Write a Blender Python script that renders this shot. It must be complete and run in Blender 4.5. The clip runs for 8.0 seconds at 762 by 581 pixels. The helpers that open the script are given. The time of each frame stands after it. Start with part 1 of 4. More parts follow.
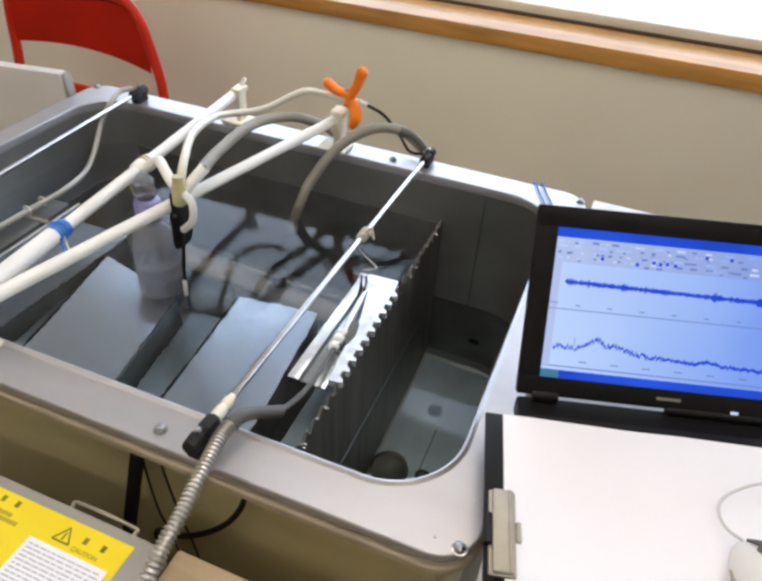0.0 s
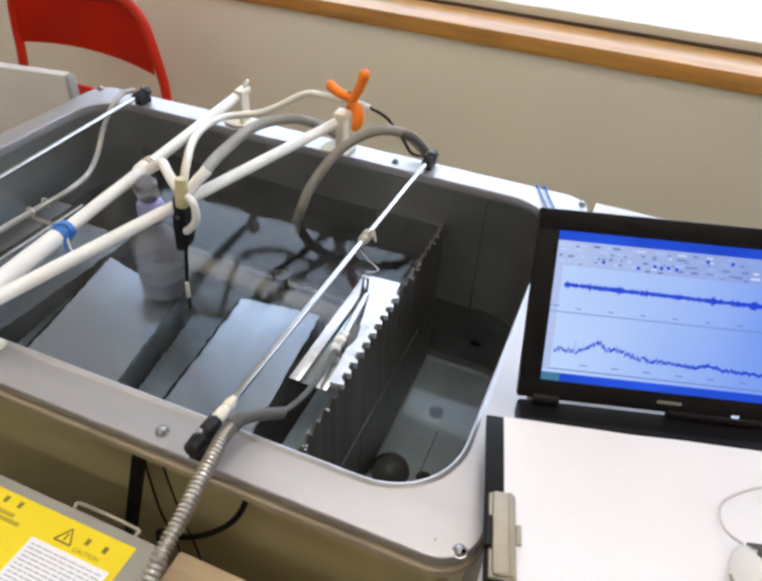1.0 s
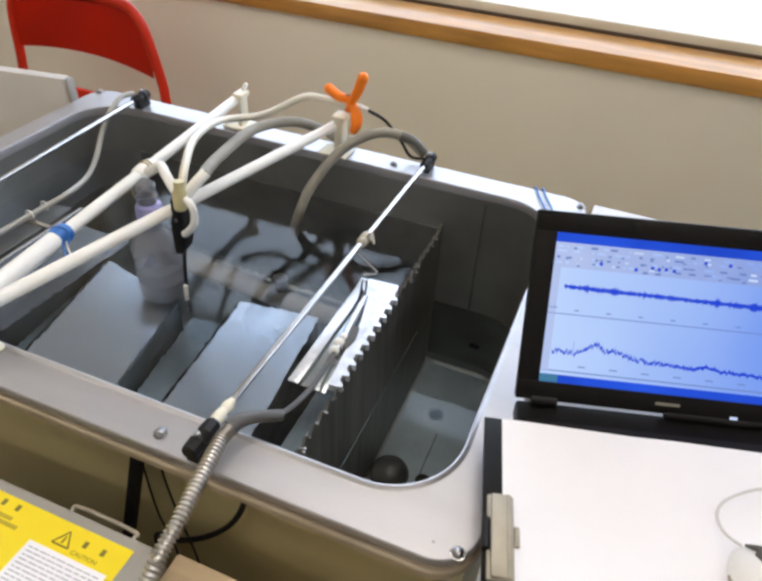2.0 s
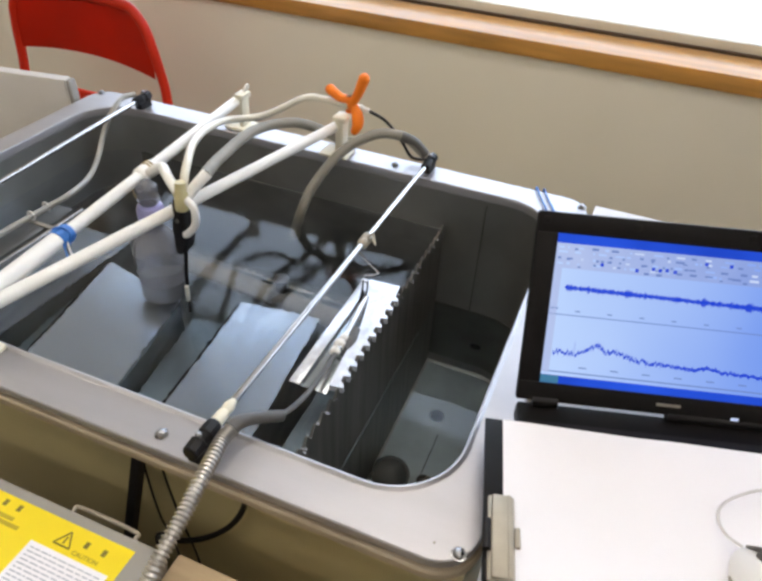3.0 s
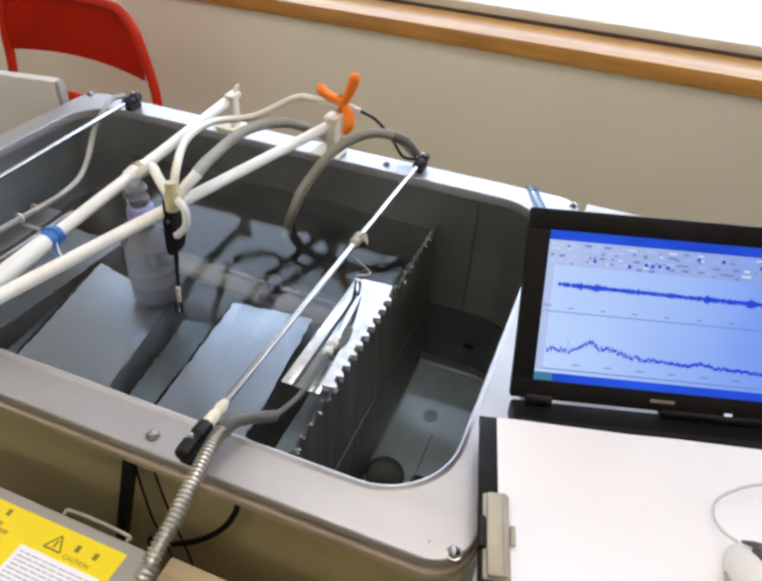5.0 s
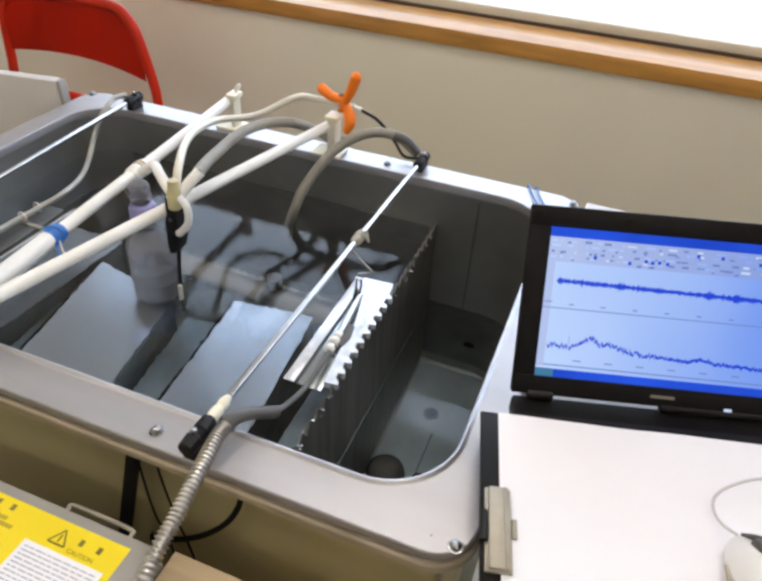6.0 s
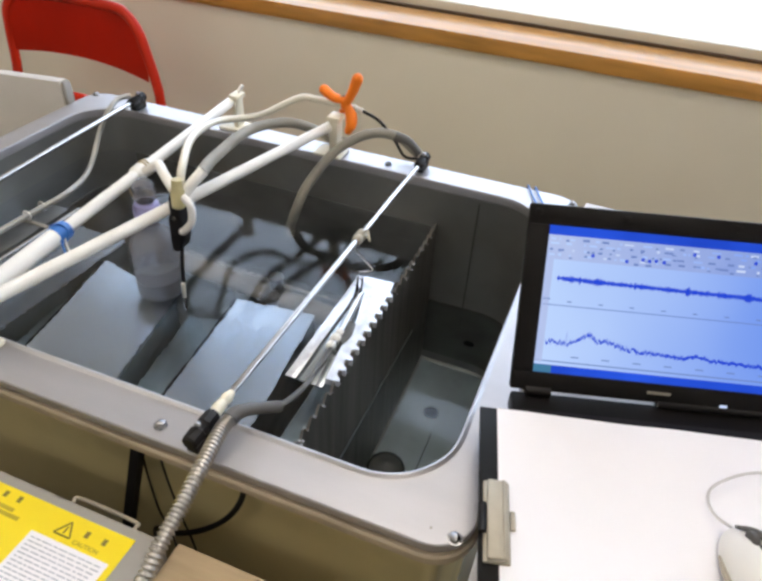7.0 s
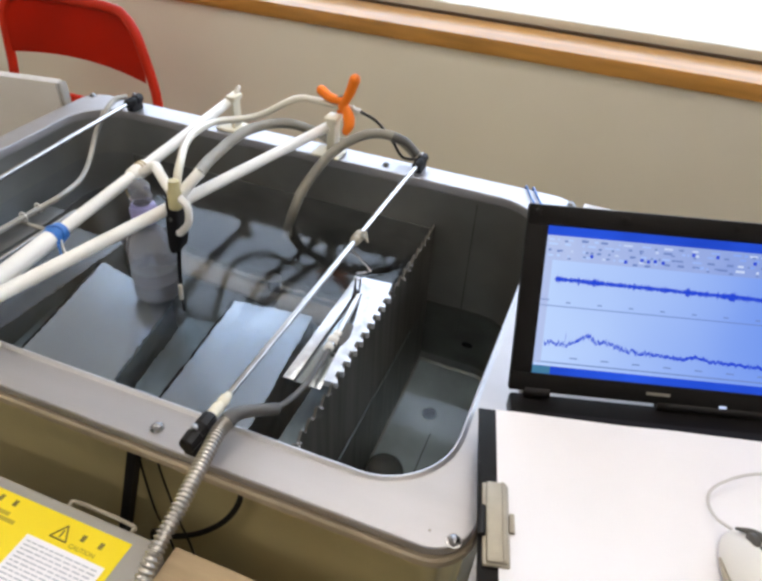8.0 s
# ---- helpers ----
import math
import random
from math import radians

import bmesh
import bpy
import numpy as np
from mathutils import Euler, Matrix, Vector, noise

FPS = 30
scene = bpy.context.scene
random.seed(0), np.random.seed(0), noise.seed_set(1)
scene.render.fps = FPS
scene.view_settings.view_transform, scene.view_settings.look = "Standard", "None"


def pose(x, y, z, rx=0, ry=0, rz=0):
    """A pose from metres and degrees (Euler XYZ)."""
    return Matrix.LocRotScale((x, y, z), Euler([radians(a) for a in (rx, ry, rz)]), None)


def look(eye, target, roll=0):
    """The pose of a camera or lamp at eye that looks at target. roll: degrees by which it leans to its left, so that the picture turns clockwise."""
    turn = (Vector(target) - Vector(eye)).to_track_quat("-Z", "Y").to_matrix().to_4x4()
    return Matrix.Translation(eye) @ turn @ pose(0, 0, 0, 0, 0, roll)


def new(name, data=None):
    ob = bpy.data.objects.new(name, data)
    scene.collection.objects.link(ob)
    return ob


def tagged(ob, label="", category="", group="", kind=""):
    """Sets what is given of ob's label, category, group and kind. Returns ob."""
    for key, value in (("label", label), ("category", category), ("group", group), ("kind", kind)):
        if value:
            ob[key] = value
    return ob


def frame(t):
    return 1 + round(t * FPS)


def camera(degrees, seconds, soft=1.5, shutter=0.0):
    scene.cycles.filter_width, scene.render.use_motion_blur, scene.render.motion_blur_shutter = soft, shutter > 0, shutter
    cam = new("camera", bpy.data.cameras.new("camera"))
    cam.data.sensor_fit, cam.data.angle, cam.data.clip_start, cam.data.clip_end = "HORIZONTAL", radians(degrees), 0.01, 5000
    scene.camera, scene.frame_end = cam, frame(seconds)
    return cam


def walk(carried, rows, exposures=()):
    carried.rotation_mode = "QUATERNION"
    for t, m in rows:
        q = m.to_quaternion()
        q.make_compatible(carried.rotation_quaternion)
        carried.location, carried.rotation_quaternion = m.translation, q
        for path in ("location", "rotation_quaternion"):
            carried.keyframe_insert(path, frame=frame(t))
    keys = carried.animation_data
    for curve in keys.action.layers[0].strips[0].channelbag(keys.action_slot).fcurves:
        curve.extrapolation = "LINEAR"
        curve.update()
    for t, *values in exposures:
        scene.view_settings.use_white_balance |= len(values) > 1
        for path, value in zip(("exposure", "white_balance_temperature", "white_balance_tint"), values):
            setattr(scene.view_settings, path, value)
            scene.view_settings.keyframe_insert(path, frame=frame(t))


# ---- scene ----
cam = camera(59.4, 8.0, soft=3.0)
PATH = [
    (0, (0.018, 0.003, 1.428), (-0.515, 1.47, 0.177), 3.6),
    (0.5, (0.019, 0.003, 1.429), (-0.523, 1.467, 0.179), 3.6),
    (1, (0.019, 0.003, 1.431), (-0.521, 1.468, 0.182), 3.6),
    (1.5, (0.021, 0.003, 1.43), (-0.52, 1.473, 0.187), 3.5),
    (3, (0.022, 0.003, 1.431), (-0.525, 1.473, 0.19), 3.4),
    (3.5, (0.025, 0.002, 1.431), (-0.522, 1.473, 0.192), 3.0),
    (4, (0.025, 0.001, 1.431), (-0.517, 1.475, 0.193), 3.1),
    (4.5, (0.023, 0.004, 1.428), (-0.511, 1.483, 0.192), 3.3),
    (6, (0.022, -0.005, 1.423), (-0.505, 1.482, 0.194), 3.5),
    (6.5, (0.027, -0.013, 1.425), (-0.505, 1.475, 0.199), 3.4),
    (7, (0.026, -0.017, 1.426), (-0.504, 1.473, 0.201), 3.6),
    (7.5, (0.024, -0.016, 1.424), (-0.504, 1.476, 0.202), 3.6),
    (8, (0.025, -0.014, 1.424), (-0.5, 1.479, 0.202), 3.6),
]
walk(cam, [(t, look(eye, target, roll)) for t, eye, target, roll in PATH])

# ---- world and light ----
world = bpy.data.worlds.new("sky")
world.use_nodes = True
scene.world = world
sky = world.node_tree.nodes.new("ShaderNodeTexSky")
sky.sky_type, sky.sun_disc, sky.sun_elevation, sky.sun_rotation = "NISHITA", False, radians(40), radians(20)
world.node_tree.links.new(sky.outputs[0], world.node_tree.nodes["Background"].inputs[0])
world.node_tree.nodes["Background"].inputs[1].default_value = 0.1
WINDOW_GLOW = 4.9
LAMP_GLOW = 15.6
scene.view_settings.exposure = 0.0


# ---- materials ----
def mat(name, color, rough=0.5, metal=0.0, vary=0.12, scale=12.0, bump=0.0, bump_scale=200.0, stretch=(1, 1, 1), spec=0.5,
        dirt=None, dirt_amount=0.0, dirt_scale=5.0, rough_vary=0.08, random=0.0):
    m = bpy.data.materials.new(name)
    m.use_nodes = True
    n, l = m.node_tree.nodes, m.node_tree.links
    b = n["Principled BSDF"]
    b.inputs["Roughness"].default_value, b.inputs["Metallic"].default_value = rough, metal
    b.inputs["Specular IOR Level"].default_value = spec
    co = n.new("ShaderNodeTexCoord")
    mp = n.new("ShaderNodeMapping")
    mp.inputs["Scale"].default_value = stretch
    l.new(co.outputs["Object"], mp.inputs[0])
    big, fine = n.new("ShaderNodeTexNoise"), n.new("ShaderNodeTexNoise")
    big.inputs["Scale"].default_value, fine.inputs["Scale"].default_value = scale, bump_scale
    big.inputs["Detail"].default_value, fine.inputs["Detail"].default_value = 5, 3
    l.new(mp.outputs[0], big.inputs[0])
    l.new(mp.outputs[0], fine.inputs[0])
    ramp = n.new("ShaderNodeMapRange")
    ramp.inputs[1].default_value, ramp.inputs[2].default_value = 0.3, 0.7
    ramp.inputs[3].default_value, ramp.inputs[4].default_value = 1 - vary, 1 + vary
    l.new(big.outputs[0], ramp.inputs[0])
    mul = n.new("ShaderNodeVectorMath")
    mul.operation = "MULTIPLY"
    mul.inputs[0].default_value = color
    l.new(ramp.outputs[0], mul.inputs[1])
    out = mul.outputs[0]
    if dirt:
        dn = n.new("ShaderNodeTexNoise")
        dn.inputs["Scale"].default_value, dn.inputs["Detail"].default_value = dirt_scale, 8
        l.new(co.outputs["Object"], dn.inputs[0])
        dr = n.new("ShaderNodeMapRange")
        dr.inputs[1].default_value, dr.inputs[2].default_value = 0.5, 0.75
        dr.inputs[4].default_value = dirt_amount
        l.new(dn.outputs[0], dr.inputs[0])
        mix = n.new("ShaderNodeMix")
        mix.data_type = "RGBA"
        l.new(dr.outputs[0], mix.inputs[0])
        l.new(out, mix.inputs[6])
        mix.inputs[7].default_value = (*dirt, 1)
        out = mix.outputs[2]
    l.new(out, b.inputs["Base Color"])
    rr = n.new("ShaderNodeMapRange")
    rr.inputs[3].default_value, rr.inputs[4].default_value = max(0.02, rough - rough_vary), min(1, rough + rough_vary)
    l.new(fine.outputs[0], rr.inputs[0])
    l.new(rr.outputs[0], b.inputs["Roughness"])
    if bump:
        bp = n.new("ShaderNodeBump")
        bp.inputs["Strength"].default_value, bp.inputs["Distance"].default_value = bump, 0.002
        l.new(fine.outputs[0], bp.inputs["Height"])
        l.new(bp.outputs[0], b.inputs["Normal"])
    return m


def glow(name, color, strength, second=None, scale=6.0, along=None):
    m = bpy.data.materials.new(name)
    m.use_nodes = True
    n, l = m.node_tree.nodes, m.node_tree.links
    n.remove(n["Principled BSDF"])
    e = n.new("ShaderNodeEmission")
    e.inputs[0].default_value, e.inputs[1].default_value = (*color, 1), strength
    if second:
        co, tx, mix = n.new("ShaderNodeTexCoord"), n.new("ShaderNodeTexNoise"), n.new("ShaderNodeMix")
        mix.data_type, tx.inputs["Scale"].default_value = "RGBA", scale
        l.new(co.outputs["Object"], tx.inputs[0])
        if along:
            sep, mr, ad = n.new("ShaderNodeSeparateXYZ"), n.new("ShaderNodeMapRange"), n.new("ShaderNodeMath")
            mr.inputs[1].default_value, mr.inputs[2].default_value = along
            ad.operation, ad.inputs[2].default_value = "MULTIPLY_ADD", -0.15
            ad.inputs[1].default_value = 0.3
            l.new(co.outputs["Object"], sep.inputs[0])
            l.new(sep.outputs[0], mr.inputs[0])
            l.new(tx.outputs[0], ad.inputs[0])
            su = n.new("ShaderNodeMath")
            l.new(mr.outputs[0], su.inputs[0])
            l.new(ad.outputs[0], su.inputs[1])
            l.new(su.outputs[0], mix.inputs[0])
        else:
            l.new(tx.outputs[0], mix.inputs[0])
        mix.inputs[6].default_value, mix.inputs[7].default_value = (*color, 1), (*second, 1)
        l.new(mix.outputs[2], e.inputs[0])
    l.new(e.outputs[0], n["Material Output"].inputs[0])
    return m


def clear(name, color, ior, rough=0.0, bump=0.0, bump_scale=60.0, weight=1.0):
    m = mat(name, color, rough, 0, 0.0, rough_vary=0.0, bump=bump, bump_scale=bump_scale)
    b = m.node_tree.nodes["Principled BSDF"]
    b.inputs["Transmission Weight"].default_value, b.inputs["IOR"].default_value = weight, ior
    return m


M = dict(
    wall=mat("painted_wall", (0.76, 0.70, 0.60), 0.7, vary=0.03, scale=3, bump=0.15, bump_scale=160, dirt=(0.60, 0.545, 0.455), dirt_amount=0.25, dirt_scale=1.5),
    ceiling=mat("ceiling_board", (0.75, 0.74, 0.70), 0.9, vary=0.03, bump=0.3, bump_scale=90),
    floor=mat("vinyl_floor", (0.26, 0.22, 0.14), 0.4, vary=0.12, scale=6, bump=0.05),
    sill=mat("varnished_wood", (0.47, 0.225, 0.050), 0.33, vary=0.24, scale=9, stretch=(0.5, 4, 4), bump=0.1, bump_scale=60),
    frame=mat("cream_window_frame", (0.66, 0.60, 0.49), 0.45, vary=0.04),
    steel=mat("brushed_steel_rim", (0.45, 0.437, 0.452), 0.42, 0.74, vary=0.03, scale=8, stretch=(1, 5, 5), bump=0.02, bump_scale=60, rough_vary=0.03, dirt=(0.30, 0.27, 0.25), dirt_amount=0.10, dirt_scale=7),
    basin=mat("dull_steel_basin", (0.30, 0.30, 0.288), 0.36, 0.75, vary=0.2, scale=5, bump=0.04, bump_scale=50, dirt=(0.20, 0.19, 0.15), dirt_amount=0.5, dirt_scale=3),
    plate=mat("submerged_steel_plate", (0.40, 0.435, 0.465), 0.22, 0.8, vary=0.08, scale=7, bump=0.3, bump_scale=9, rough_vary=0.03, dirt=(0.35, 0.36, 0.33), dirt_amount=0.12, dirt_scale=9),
    # Dark mottled steel: basin floor, and box sides with shade in the colour.
    darkened=mat("dark_mottled_steel", (0.145, 0.168, 0.178), 0.42, 0.5, vary=0.3, scale=9, dirt=(0.03, 0.03, 0.028), dirt_amount=0.6, dirt_scale=14),
    ledge=mat("teal_stained_steel", (0.175, 0.212, 0.224), 0.4, 0.6, vary=0.3, scale=14, dirt=(0.06, 0.07, 0.07), dirt_amount=0.6, dirt_scale=9),
    liner=mat("dark_patchy_steel", (0.12, 0.12, 0.115), 0.45, 0.6, vary=0.3, scale=10, dirt=(0.05, 0.05, 0.045), dirt_amount=0.5, dirt_scale=6),
    weir=mat("streaked_weir_steel", (0.13, 0.122, 0.11), 0.42, 0.6, vary=0.35, scale=70, stretch=(1, 1, 0.05), bump=0.05, bump_scale=120),
    chrome=mat("polished_steel", (0.50, 0.485, 0.475), 0.24, 1.0, vary=0.10, scale=30),
    panel=mat("olive_painted_panel", (0.62, 0.53, 0.275), 0.42, 0.0, vary=0.10, scale=3, bump=0.05, dirt=(0.12, 0.10, 0.06), dirt_amount=0.4, dirt_scale=4),
    beige=mat("beige_metal_trim", (0.42, 0.35, 0.255), 0.4, 0.2, vary=0.12, scale=14, dirt=(0.2, 0.16, 0.1), dirt_amount=0.5, dirt_scale=12),
    pvc=mat("cream_pvc", (0.86, 0.84, 0.80), 0.30, vary=0.05, scale=10, dirt=(0.62, 0.54, 0.38), dirt_amount=0.3, dirt_scale=8),
    white=mat("white_plastic", (0.82, 0.80, 0.77), 0.4, vary=0.04),
    tube=mat("milky_silicone_tube", (0.70, 0.66, 0.56), 0.3, vary=0.08, scale=14),
    hose=mat("grey_rubber_hose", (0.27, 0.25, 0.21), 0.6, vary=0.14, scale=16, bump=0.08),
    rubber=mat("grey_rubber_sleeve", (0.085, 0.08, 0.075), 0.5, vary=0.12, scale=20),
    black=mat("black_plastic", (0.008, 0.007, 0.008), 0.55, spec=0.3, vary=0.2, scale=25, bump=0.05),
    bezel=mat("dark_laptop_plastic", (0.007, 0.006, 0.006), 0.5, spec=0.14, vary=0.12, scale=40, bump=0.08, bump_scale=900),
    orange=mat("orange_plastic", (1.0, 0.225, 0.006), 0.55, vary=0.06, scale=20),
    red=mat("red_plastic", (0.47, 0.017, 0.002), 0.48, spec=0.25, vary=0.12, scale=5, bump=0.04),
    blue=mat("blue_tape", (0.03, 0.16, 0.52), 0.4, vary=0.15, scale=60),
    purple=mat("violet_bottle_cap", (0.42, 0.40, 0.70), 0.35, vary=0.15, scale=40),
    amber=mat("yellowed_joint", (0.52, 0.46, 0.25), 0.4, vary=0.15, scale=30),
    paper=mat("white_paper", (0.905, 0.885, 0.925), 0.85, vary=0.015, scale=8),
    ink=mat("grey_print", (0.52, 0.53, 0.60), 0.8),
    yellow=mat("yellow_label", (0.90, 0.70, 0.0), 0.45, vary=0.03, scale=9),
    yink=mat("dark_print_on_yellow", (0.22, 0.165, 0.02), 0.6),
    yfaint=mat("olive_print_on_yellow", (0.52, 0.38, 0.01), 0.6),
    grey=mat("grey_enamel", (0.34, 0.32, 0.29), 0.45, vary=0.06, scale=6, bump=0.04),
    pale=mat("pale_grey_enamel", (0.56, 0.53, 0.50), 0.5, vary=0.08, scale=5, bump=0.05),
    clip=mat("tarnished_clip_metal", (0.40, 0.36, 0.29), 0.5, 0.4, vary=0.12, scale=30),
    card=mat("brown_cardboard", (0.50, 0.38, 0.24), 0.8, vary=0.1, scale=12, stretch=(1, 8, 1)),
    flex=mat("dull_flexible_steel", (0.50, 0.48, 0.45), 0.33, 0.9, vary=0.15, scale=60),
    gap=mat("dark_brown_seal", (0.06, 0.03, 0.012), 0.6),
    cream=mat("yellowed_cream_plastic", (0.80, 0.745, 0.60), 0.4, vary=0.06, scale=16),
    tarnish=mat("dull_grey_tube", (0.40, 0.385, 0.355), 0.38, 0.2, vary=0.15, scale=22),
    # White metal of the tray strips, also the colour of painted glints.
    glint=mat("white_metal_glints", (0.72, 0.74, 0.79), 0.24, 0.45, vary=0.16, scale=70, bump=0.5, bump_scale=120),
    dome=mat("wet_black_rubber", (0.03, 0.032, 0.034), 0.18, vary=0.1),
    lowfloor=mat("blue_grey_steel_floor", (0.33, 0.385, 0.42), 0.5, 0.3, vary=0.2, scale=11, dirt=(0.14, 0.16, 0.16), dirt_amount=0.5, dirt_scale=8),
    bolt=mat("grey_bolt_steel", (0.30, 0.30, 0.31), 0.28, 1.0, vary=0.15, scale=90),
    cable=mat("pale_grey_cable", (0.62, 0.60, 0.60), 0.5, vary=0.05),
    lip=mat("dark_brown_trim", (0.14, 0.10, 0.065), 0.5, 0.2, vary=0.2, scale=16),
    tabletop=mat("pale_laminate", (0.60, 0.58, 0.585), 0.45, vary=0.05, scale=9),
    hole=mat("dark_drain", (0.008, 0.008, 0.008), 0.9, spec=0.1),
    string=mat("tan_string", (0.45, 0.36, 0.2), 0.9),
    outside=glow("bright_outside", (0.67, 0.80, 1.0), WINDOW_GLOW),
    lamp=glow("lamp_diffuser", (1.0, 0.912, 0.805), LAMP_GLOW),
    water=clear("water", (0.74, 0.79, 0.88), 1.33),
    low_water=clear("low_water", (0.86, 0.95, 0.98), 1.33),
    glass=clear("window_glass", (1, 1, 1), 1.45),
    bottle=clear("clear_film", (0.93, 0.92, 0.97), 1.3, rough=0.08),
    frosted=clear("frosted_bottle_plastic", (0.54, 0.54, 0.58), 1.15, rough=0.22, weight=0.75),
    scr=glow("screen_pale_blue", (0.52, 0.68, 1.0), 1.0, (0.17, 0.31, 0.86), 7.0, (0.02, 0.30)),
    scr_bar=glow("screen_toolbar", (0.46, 0.55, 0.84), 1.0, (0.22, 0.32, 0.72), 40.0, (0.02, 0.30)),
    scr_white=glow("screen_white", (0.60, 0.70, 0.95), 1.0),
    scr_blue=glow("screen_blue", (0.01, 0.04, 0.42), 1.0, (0.03, 0.12, 0.90), 12.0),
    scr_trace=glow("screen_trace", (0.02, 0.065, 0.66), 1.0),
    scr_line=glow("screen_line", (0.16, 0.24, 0.55), 1.0),
    scr_green=glow("screen_start_green", (0.06, 0.20, 0.34), 1.0),
)

WORLD = {}


def thing(name, m, label, category, group="", kind=""):
    """An empty at m for a thing whose parts are given in world coordinates."""
    ob = new(name)
    ob.empty_display_size = 0.05
    ob.matrix_basis = m
    WORLD[ob.name] = m.inverted()
    return tagged(ob, label, category, group, kind)


def part(name, bm, material, parent=None, label="", smooth=38, own=False, kind="", sheet=False):
    """One mesh object. World coordinates, or the parent's own with own=True."""
    if parent is not None and not own:
        bm.transform(WORLD[parent.name])
    if not sheet:
        bmesh.ops.recalc_face_normals(bm, faces=bm.faces)
    me = bpy.data.meshes.new(name)
    bm.to_mesh(me)
    bm.free()
    me.materials.append(M[material])
    me.shade_smooth()
    me.set_sharp_from_angle(angle=radians(smooth))
    ob = new(name, me)
    if parent is not None:
        ob.parent = parent
        WORLD[ob.name] = WORLD[parent.name]
    return tagged(ob, label, kind=kind)


def struct(name, bm, material, label, category=""):
    return tagged(part(name, bm, material), label, category or name.split("_")[0], kind="structure")


def box(lo, hi, bevel=0.0, bm=None, m=None, seg=2):
    bm = bm or bmesh.new()
    vs = bmesh.ops.create_cube(bm, size=1.0)["verts"]
    lo, hi = Vector(lo), Vector(hi)
    for v in vs:
        v.co = Vector((lo[i] + (v.co[i] + 0.5) * (hi[i] - lo[i]) for i in range(3)))
    if bevel:
        es = {e for v in vs for e in v.link_edges}
        r = bmesh.ops.bevel(bm, geom=list(es), offset=bevel, segments=seg, profile=0.5, affect="EDGES")
        vs = list({v for f in r["faces"] for v in f.verts} | {v for v in vs if v.is_valid})
    if m:
        bmesh.ops.transform(bm, matrix=m, verts=vs)
    return bm


def curve_points(pts, steps=8):
    """Catmull-Rom through pts."""
    p = [Vector(q) for q in pts]
    if len(p) < 3:
        return p
    p = [2 * p[0] - p[1]] + p + [2 * p[-1] - p[-2]]
    out = []
    for i in range(1, len(p) - 2):
        a, b, c, d = p[i - 1:i + 3]
        for k in range(steps):
            t = k / steps
            out.append(0.5 * (2 * b + (c - a) * t + (2 * a - 5 * b + 4 * c - d) * t * t + (3 * b - a - 3 * c + d) * t ** 3))
    return out + [p[-2]]


def sweep(pts, r, seg=12, steps=8, bm=None, ring=None, dome=False):
    """A tube along pts. ring(i, s): the radius's factor at the point i, s metres on."""
    bm = bm or bmesh.new()
    p = curve_points(pts, steps)
    side = None
    loops, s = [], 0.0
    for i, q in enumerate(p):
        d = (p[min(i + 1, len(p) - 1)] - p[max(i - 1, 0)]).normalized()
        if side is None:
            side = d.orthogonal().normalized()
        side = (side - d * side.dot(d)).normalized()
        up = d.cross(side)
        if i:
            s += (q - p[i - 1]).length
        k = r * (ring(i, s) if ring else 1)
        loops.append([bm.verts.new(q + (side * math.cos(a) + up * math.sin(a)) * k) for a in [2 * math.pi * j / seg for j in range(seg)]])
    if dome:
        for end, nxt, at in ((loops[0], p[1], 0), (loops[-1], p[-2], len(loops))):
            mid = sum((v.co for v in end), Vector()) / seg
            out = (mid - nxt).normalized()
            rad = (end[0].co - mid).length
            extra = [[bm.verts.new(mid + (v.co - mid) * k + out * rad * h) for v in end] for k, h in ((0.82, 0.5), (0.4, 0.85))]
            loops = extra[::-1] + loops if at == 0 else loops + extra
    for a, b in zip(loops, loops[1:]):
        for j in range(seg):
            bm.faces.new((a[j], a[(j + 1) % seg], b[(j + 1) % seg], b[j]))
    bm.faces.new(loops[0][::-1])
    bm.faces.new(loops[-1])
    return bm


def lathe(profile, at, axis=(0, 0, 1), seg=24, bm=None):
    """Turned from (radius, height) pairs."""
    bm = bm or bmesh.new()
    m = Matrix.Translation(at) @ Vector(axis).to_track_quat("Z", "Y").to_matrix().to_4x4()
    loops = [[bm.verts.new(m @ Vector((max(r, 1e-5) * math.cos(a), max(r, 1e-5) * math.sin(a), h))) for a in [2 * math.pi * j / seg for j in range(seg)]] for r, h in profile]
    for a, b in zip(loops, loops[1:]):
        for j in range(seg):
            bm.faces.new((a[j], a[(j + 1) % seg], b[(j + 1) % seg], b[j]))
    bm.faces.new(loops[0][::-1])
    bm.faces.new(loops[-1])
    return bm


def outline(x0, y0, x1, y1, r, seg=10):
    """A rounded rectangle, the same number of points for every radius."""
    out = []
    for cx, cy, a0 in ((x1 - r, y1 - r, 0), (x0 + r, y1 - r, 90), (x0 + r, y0 + r, 180), (x1 - r, y0 + r, 270)):
        for k in range(seg + 1):
            a = radians(a0 + 90 * k / seg)
            out.append((cx + r * math.cos(a), cy + r * math.sin(a)))
    return out


